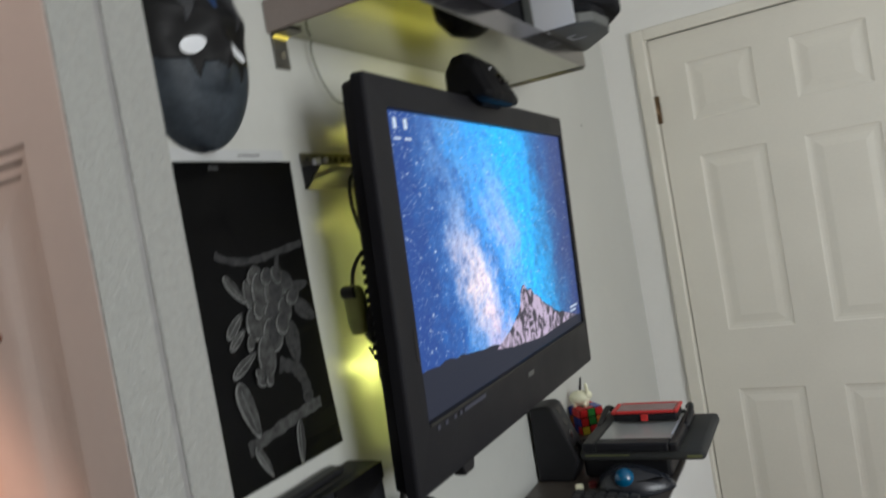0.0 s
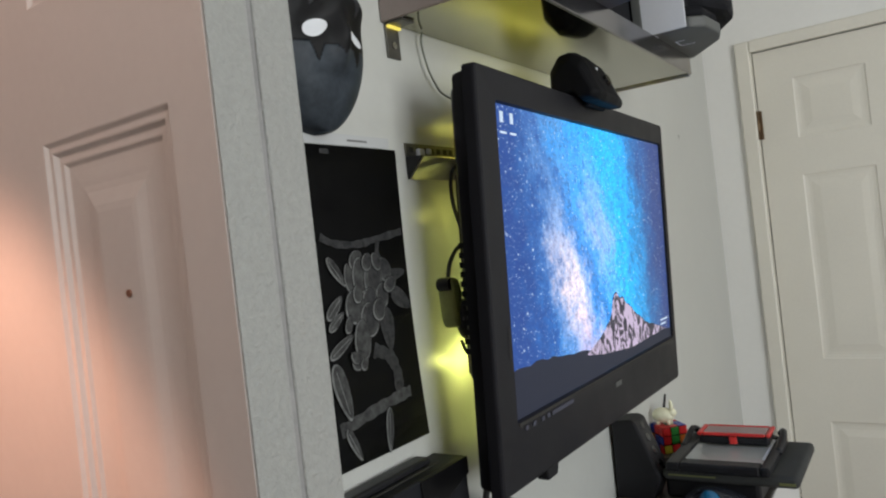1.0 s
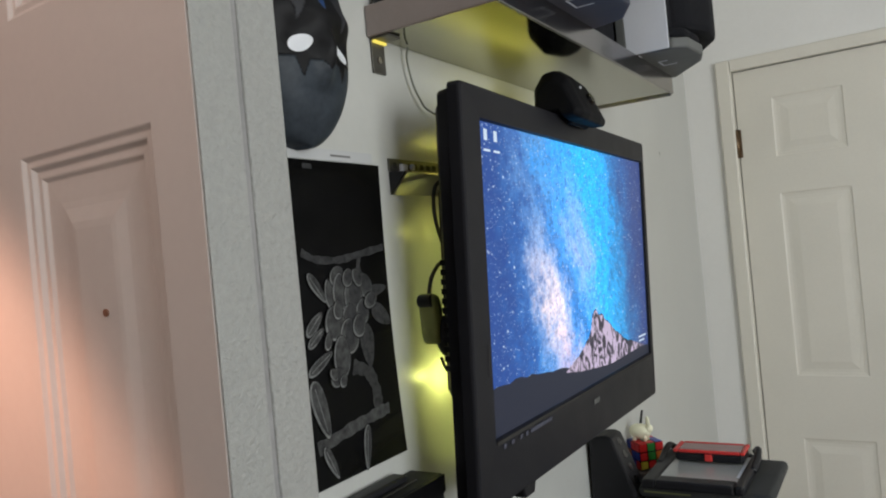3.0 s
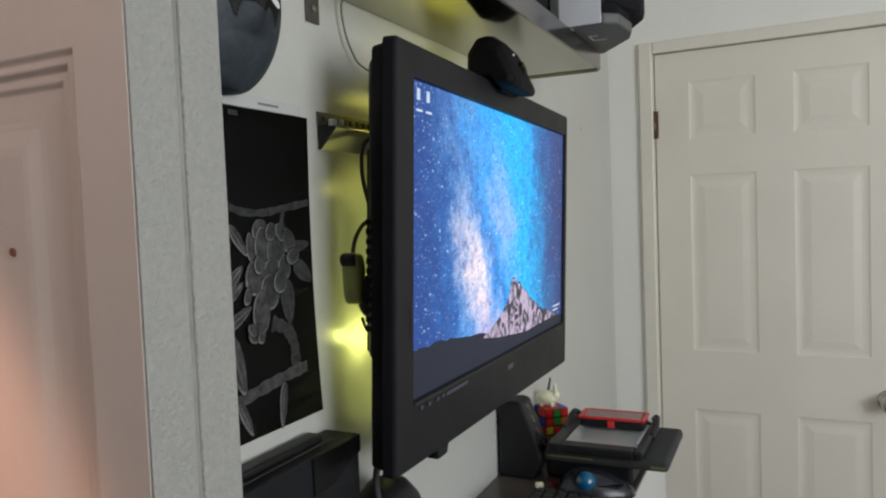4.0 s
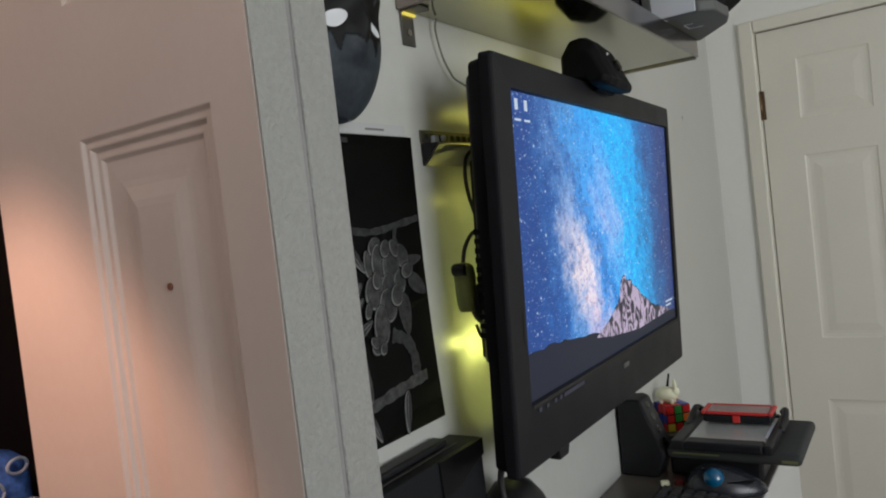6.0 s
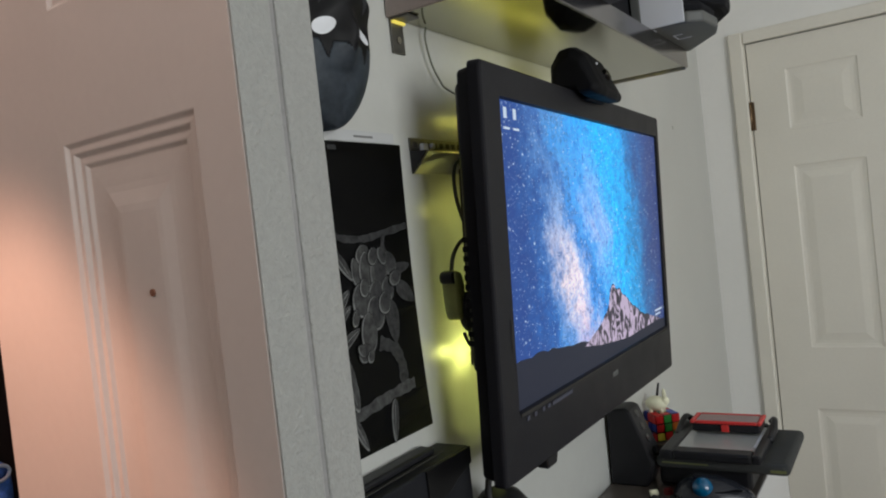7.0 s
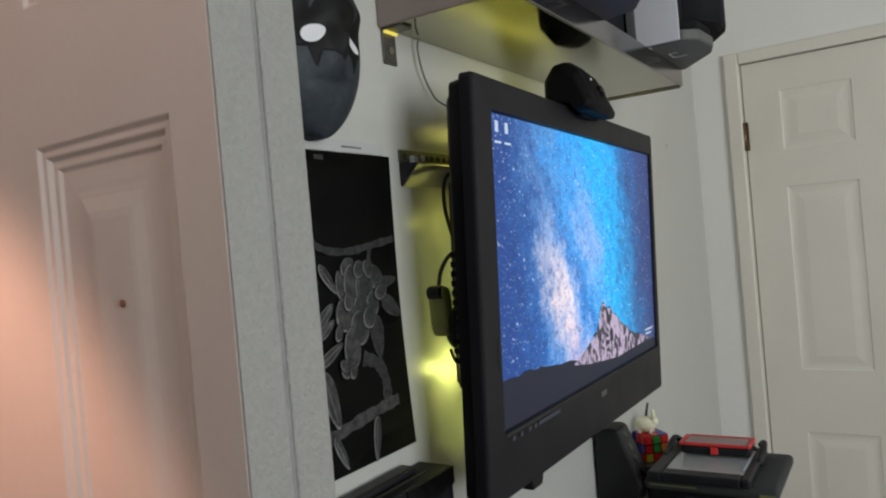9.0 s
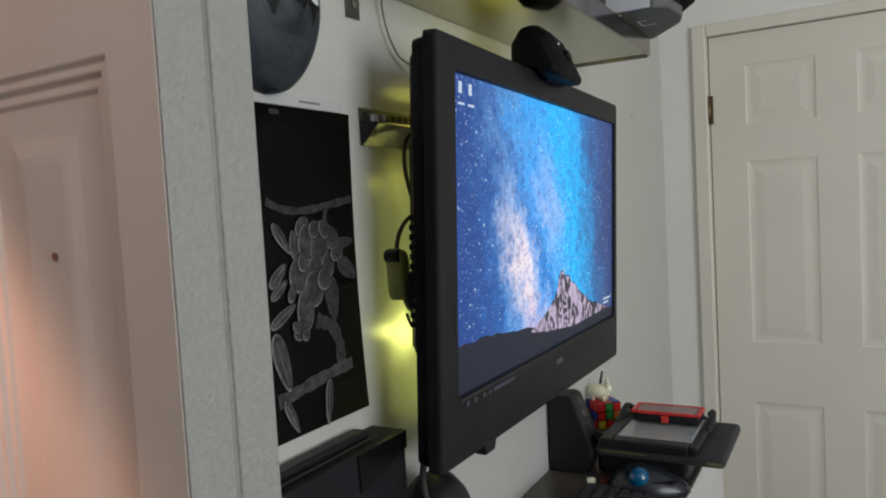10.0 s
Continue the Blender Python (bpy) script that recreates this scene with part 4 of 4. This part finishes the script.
wedge = thing("wedge_speaker", WALLM @ pose(0.002, 0.600, DESK_Z), "dark wedge-shaped speaker leaning back on the desk", "speaker")
part("body", prism(((0.002, 0), (0.074, 0), (0.092, 0.045), (0.053, 0.148), (0.042, 0.153), (0.006, 0.149)), 0, 0.062, "xzy", 0.005), BLACK, wedge)
for k in range(4):
    p = Vector((0.0825 - 0.0093 * k, 0.03, 0.064 + 0.024 * k))
    part("button", rod(bmesh.new(), p, p + Vector((0.003, 0, 0.0015)), 0.008, seg=14), GLOSSB, wedge)

kb = thing("keyboard", WALLM @ pose(0.108, 0.09, DESK_Z), "black low-profile keyboard lying on the desk", "keyboard")
part("case", prism(((0, 0), (0.135, 0), (0.135, 0.014), (0, 0.022)), 0, 0.42, "xzy", 0.003), BLACK, kb)
km = None
for r in range(6):
    for c in range(22):
        if km is None:
            bm = bmesh.new()
            lo = [bm.verts.new(p) for p in ((-0.0085, -0.0085, 0), (0.0085, -0.0085, 0), (0.0085, 0.0085, 0), (-0.0085, 0.0085, 0))]
            hi = [bm.verts.new((v.co.x * 0.76, v.co.y * 0.76, 0.006)) for v in lo]
            bm.faces.new(hi)
            for k in range(4):
                bm.faces.new((lo[k], lo[(k + 1) % 4], hi[(k + 1) % 4], hi[k]))
            first = part("key", bm, CAPS, kb)
            km = first.data
            q = first
        else:
            q = new("key", km)
            q.parent = kb
        x = 0.016 + 0.0195 * r
        q.location = (x, 0.010 + 0.0188 * c, 0.0222 - 0.0593 * x)
        q.rotation_euler = (0, 0.059, 0)

tb = thing("trackball_mouse", WALLM @ pose(0.206, 0.574, DESK_Z, 0, 0, 8), "black trackball mouse with a shiny blue ball", "mouse")
bm = bmesh.new()
bmesh.ops.create_uvsphere(bm, u_segments=28, v_segments=16, radius=1.0)
for v in bm.verts:
    x, y, z = v.co
    z = max(z, -0.05)
    v.co = Vector((x * 0.070 * (1 + 0.1 * y), y * 0.045 * (1 - 0.25 * x), (z + 0.05) * (0.042 - 0.012 * x) + 0.0005))
part("shell", bm, TBALL, tb, "", True)
part("ball", ball(bmesh.new(), (-0.016, -0.026, 0.031), 0.0185, 0.0185, 0.0185, 24), BLUEB, tb, "shiny blue ball", True)
part("button", prism(((0.005, -0.036), (0.050, -0.028), (0.052, -0.018), (0.008, -0.022)), 0.026, 0.0275, "xyz", 0.0005), GLOSSB, tb)
solo("eraser", box(-0.008, 0.008, -0.006, 0.006, 0, 0.010, 0.003), CREAM, WALLM @ pose(0.098, 0.568, DESK_Z + 0.0002, 0, 0, 25), "small cream eraser lying on the desk", "eraser")

solo("bottle_cap", rod(bmesh.new(), (0, 0, 0), (0, 0, 0.009), 0.009, 0.008, 18), material("dark_red_plastic", (0.16, 0.02, 0.02), 0.4), WALLM @ pose(0.121, 0.582, DESK_Z + 0.0002), "small dark red cap lying on the desk", "cap")
solo("storage_case", box(-0.085, 0.085, -0.095, 0.11, 0, 0.040, 0.008), BLACK, WALLM @ pose(0.178, 0.72, DESK_Z + 0.0002), "black case lying flat on the desk", "case")
ZS = DESK_Z + 0.0407
sl = thing("laptop_sleeve", WALLM @ pose(0.213, 0.708, ZS), "black padded sleeve with lime piping on the desk case", "sleeve")
part("body", box(-0.118, 0.118, -0.105, 0.115, 0, 0.022, 0.009, 3), SLEEVE, sl)
part("piping", box(-0.105, -0.02, -0.1062, -0.1046, 0.011, 0.0135), LIME, sl, "lime piping")
part("piping", box(0.086, 0.112, -0.1066, -0.1046, 0.007, 0.0115), LIME, sl, "lime piping")
ZT = ZS + 0.0224
tab = thing("tablet", WALLM @ pose(0.200, 0.69, ZT), "tablet in a rugged black case lying face up", "tablet")
bm = bmesh.new()
for a in ((-0.092, -0.066, -0.102, 0.108), (0.072, 0.088, -0.102, 0.108), (-0.066, 0.072, -0.102, -0.068), (-0.066, 0.072, 0.088, 0.108)):
    bx(bm, *a, 0, 0.017, 0.004)
part("case", bm, BLACK, tab)
part("screen", box(-0.066, 0.072, -0.068, 0.088, 0.001, 0.0135), GLASSG, tab, "glass with its grey reflection put into the colour")
# white strip drawn as a bright reflection along the glass
part("painted_glint", box(0.0665, 0.0715, -0.045, 0.082, 0.0136, 0.0146), WHITEP, tab, "pale strip painted as a reflection")
for x in (-1, 1):
    part("corner_guard", tube([(x * 0.086, 0.01, 0.012), (x * 0.088, 0.045, 0.018), (x * 0.086, 0.085, 0.030), (x * 0.078, 0.100, 0.022)], 0.0065, 8, 4), BLACK, tab, "raised corner guard", True)
hh = thing("handheld_console", WALLM @ pose(0.205, 0.752, ZT + 0.0178), "black handheld device in a red rimmed cover on the tablet", "handheld")
part("body", box(-0.064, 0.064, -0.037, 0.020, 0, 0.016, 0.004), BLACK, hh)
bm = bmesh.new()
for a in ((-0.067, -0.058, -0.040, 0.023), (0.058, 0.067, -0.040, 0.023), (-0.058, 0.058, -0.040, -0.034), (-0.058, 0.058, 0.016, 0.023)):
    bx(bm, *a, 0.0165, 0.023, 0.0028)
part("rim", bm, REDP, hh, "red rubber rim")
# the glossy lid's grey-pink reflection is put into its base colour
part("lid", box(-0.0575, 0.0575, -0.0335, 0.0155, 0.0163, 0.0215, 0.001), REDP, hh).data.materials[0] = material("lid_painted_reflection", (0.30, 0.16, 0.15), 0.12, vary=0.1)
part("clasp", box(-0.007, 0.007, -0.0415, -0.0372, 0.002, 0.016, 0.0015), REDP, hh, "bright red clasp")

# puzzle cube with a figure on it
solo("flat_box", box(-0.046, 0.046, -0.065, 0.065, 0, 0.022, 0.002), DESK, WALLM @ pose(0.049, 0.860, DESK_Z + 0.0002), "flat brown box lying on the desk under the cube", "box")
cube = thing("puzzle_cube", WALLM @ pose(0.040, 0.850, DESK_Z + 0.0227, 0, 0, 44), "scrambled colour puzzle cube on the desk", "toy cube")
part("core", box(-0.028, 0.028, -0.028, 0.028, 0.0005, 0.0565, 0.002), GLOSSB, cube)
FACES = ((0, 2, 0, 2, 2, 0, 0, 5, 2), (3, 0, 1, 0, 1, 5, 0, 1, 0), (0, 0, 2, 0, 1, 0, 2, 2, 0))
for axis in range(3):
    for s in (-1, 1):
        if axis == 2 and s == -1:
            continue
        for i in (-1, 0, 1):
            for j in (-1, 0, 1):
                c = [0, 0, 0]
                c[axis], c[(axis + 1) % 3], c[(axis + 2) % 3] = s * 0.0285, i * 0.0188, j * 0.0188
                hlf = [0.0082] * 3
                hlf[axis] = 0.0006
                bm = box(*[v for k in range(3) for v in (c[k] - hlf[k] + (0.0285 if k == 2 else 0), c[k] + hlf[k] + (0.0285 if k == 2 else 0))])
                pick = FACES[axis][(i + 1) * 3 + j + 1]
                part("sticker", bm, cube_mats[pick], cube)
fig = bmesh.new()
ball(fig, (-0.001, 0, 0.019), 0.025, 0.016, 0.017)
ball(fig, (0.019, 0, 0.026), 0.010, 0.009, 0.010)
ball(fig, (0.016, 0.005, 0.041), 0.0045, 0.0035, 0.011, 12)
ball(fig, (0.021, -0.005, 0.039), 0.0045, 0.0035, 0.010, 12)
for x, y in ((-0.012, -0.007), (-0.012, 0.007), (0.012, -0.007), (0.012, 0.007)):
    rod(fig, (x, y, 0), (x, y, 0.012), 0.0042, seg=10)
solo("animal_figure", fig, CREAM, WALLM @ pose(0.034, 0.846, DESK_Z + 0.0805, 0, 0, -5), "small cream animal figure standing on the puzzle cube", "figure", smooth=True)
solo("pencil_stub", rod(bmesh.new(), (0, 0, 0), (0.006, 0.0, 0.030), 0.003, 0.0022, 10), BLACK, WALLM @ pose(0.034, 0.852, DESK_Z + 0.1145), "short dark stick standing up behind the figure", "stick")

# ---- wardrobe things ----
coat = bmesh.new()
prev = None
for j in range(25):
    y = -0.75 + 1.08 * j / 24
    x = -0.56 + 0.035 * math.sin(9 * j) + 0.02 * math.sin(3.3 * j)
    row = [coat.verts.new((x + 0.012 * math.sin(k * 1.3 + j), y, z)) for k, z in enumerate((0.35, 0.8, 1.2, 1.55, 1.78))]
    if prev:
        for k in range(4):
            coat.faces.new((prev[k], row[k], row[k + 1], prev[k + 1]))
    prev = row
bmesh.ops.solidify(coat, geom=coat.faces[:], thickness=0.01)
clothes = thing("hanging_clothes", I4, "dark maroon clothes hanging in the wardrobe", "clothes", group="")
part("cloth", coat, MAROON, clothes, "", True)
part("rail", rod(bmesh.new(), (-0.56, -0.87, 1.80), (-0.56, 0.42, 1.80), 0.014), CHROME, clothes, "", True)
bag = solo("patterned_bag", box(-0.09, 0.09, -0.05, 0.05, -0.16, 0.0, 0.03, 3), BLUEC, pose(-0.40, 0.33, 1.36, 0, 0, 12), "blue patterned bag hanging with the clothes", "bag", smooth=True)
RINGP = material("pale_blue_print", (0.45, 0.55, 0.72), 0.4, vary=0.2, scale=60)
for y, z, r in ((-0.018, -0.040, 0.021), (-0.018, -0.040, 0.011), (0.022, -0.018, 0.012), (0.028, -0.072, 0.018), (-0.030, -0.096, 0.016)):
    ring_line = [(0.0895, y + r * math.cos(k * math.pi / 6), z + 0.7 * r * math.sin(k * math.pi / 6)) for k in range(13)]
    part("printed_ring", tube(ring_line, 0.0022, 6, 2), RINGP, bag, "pale blue printed ring", True)
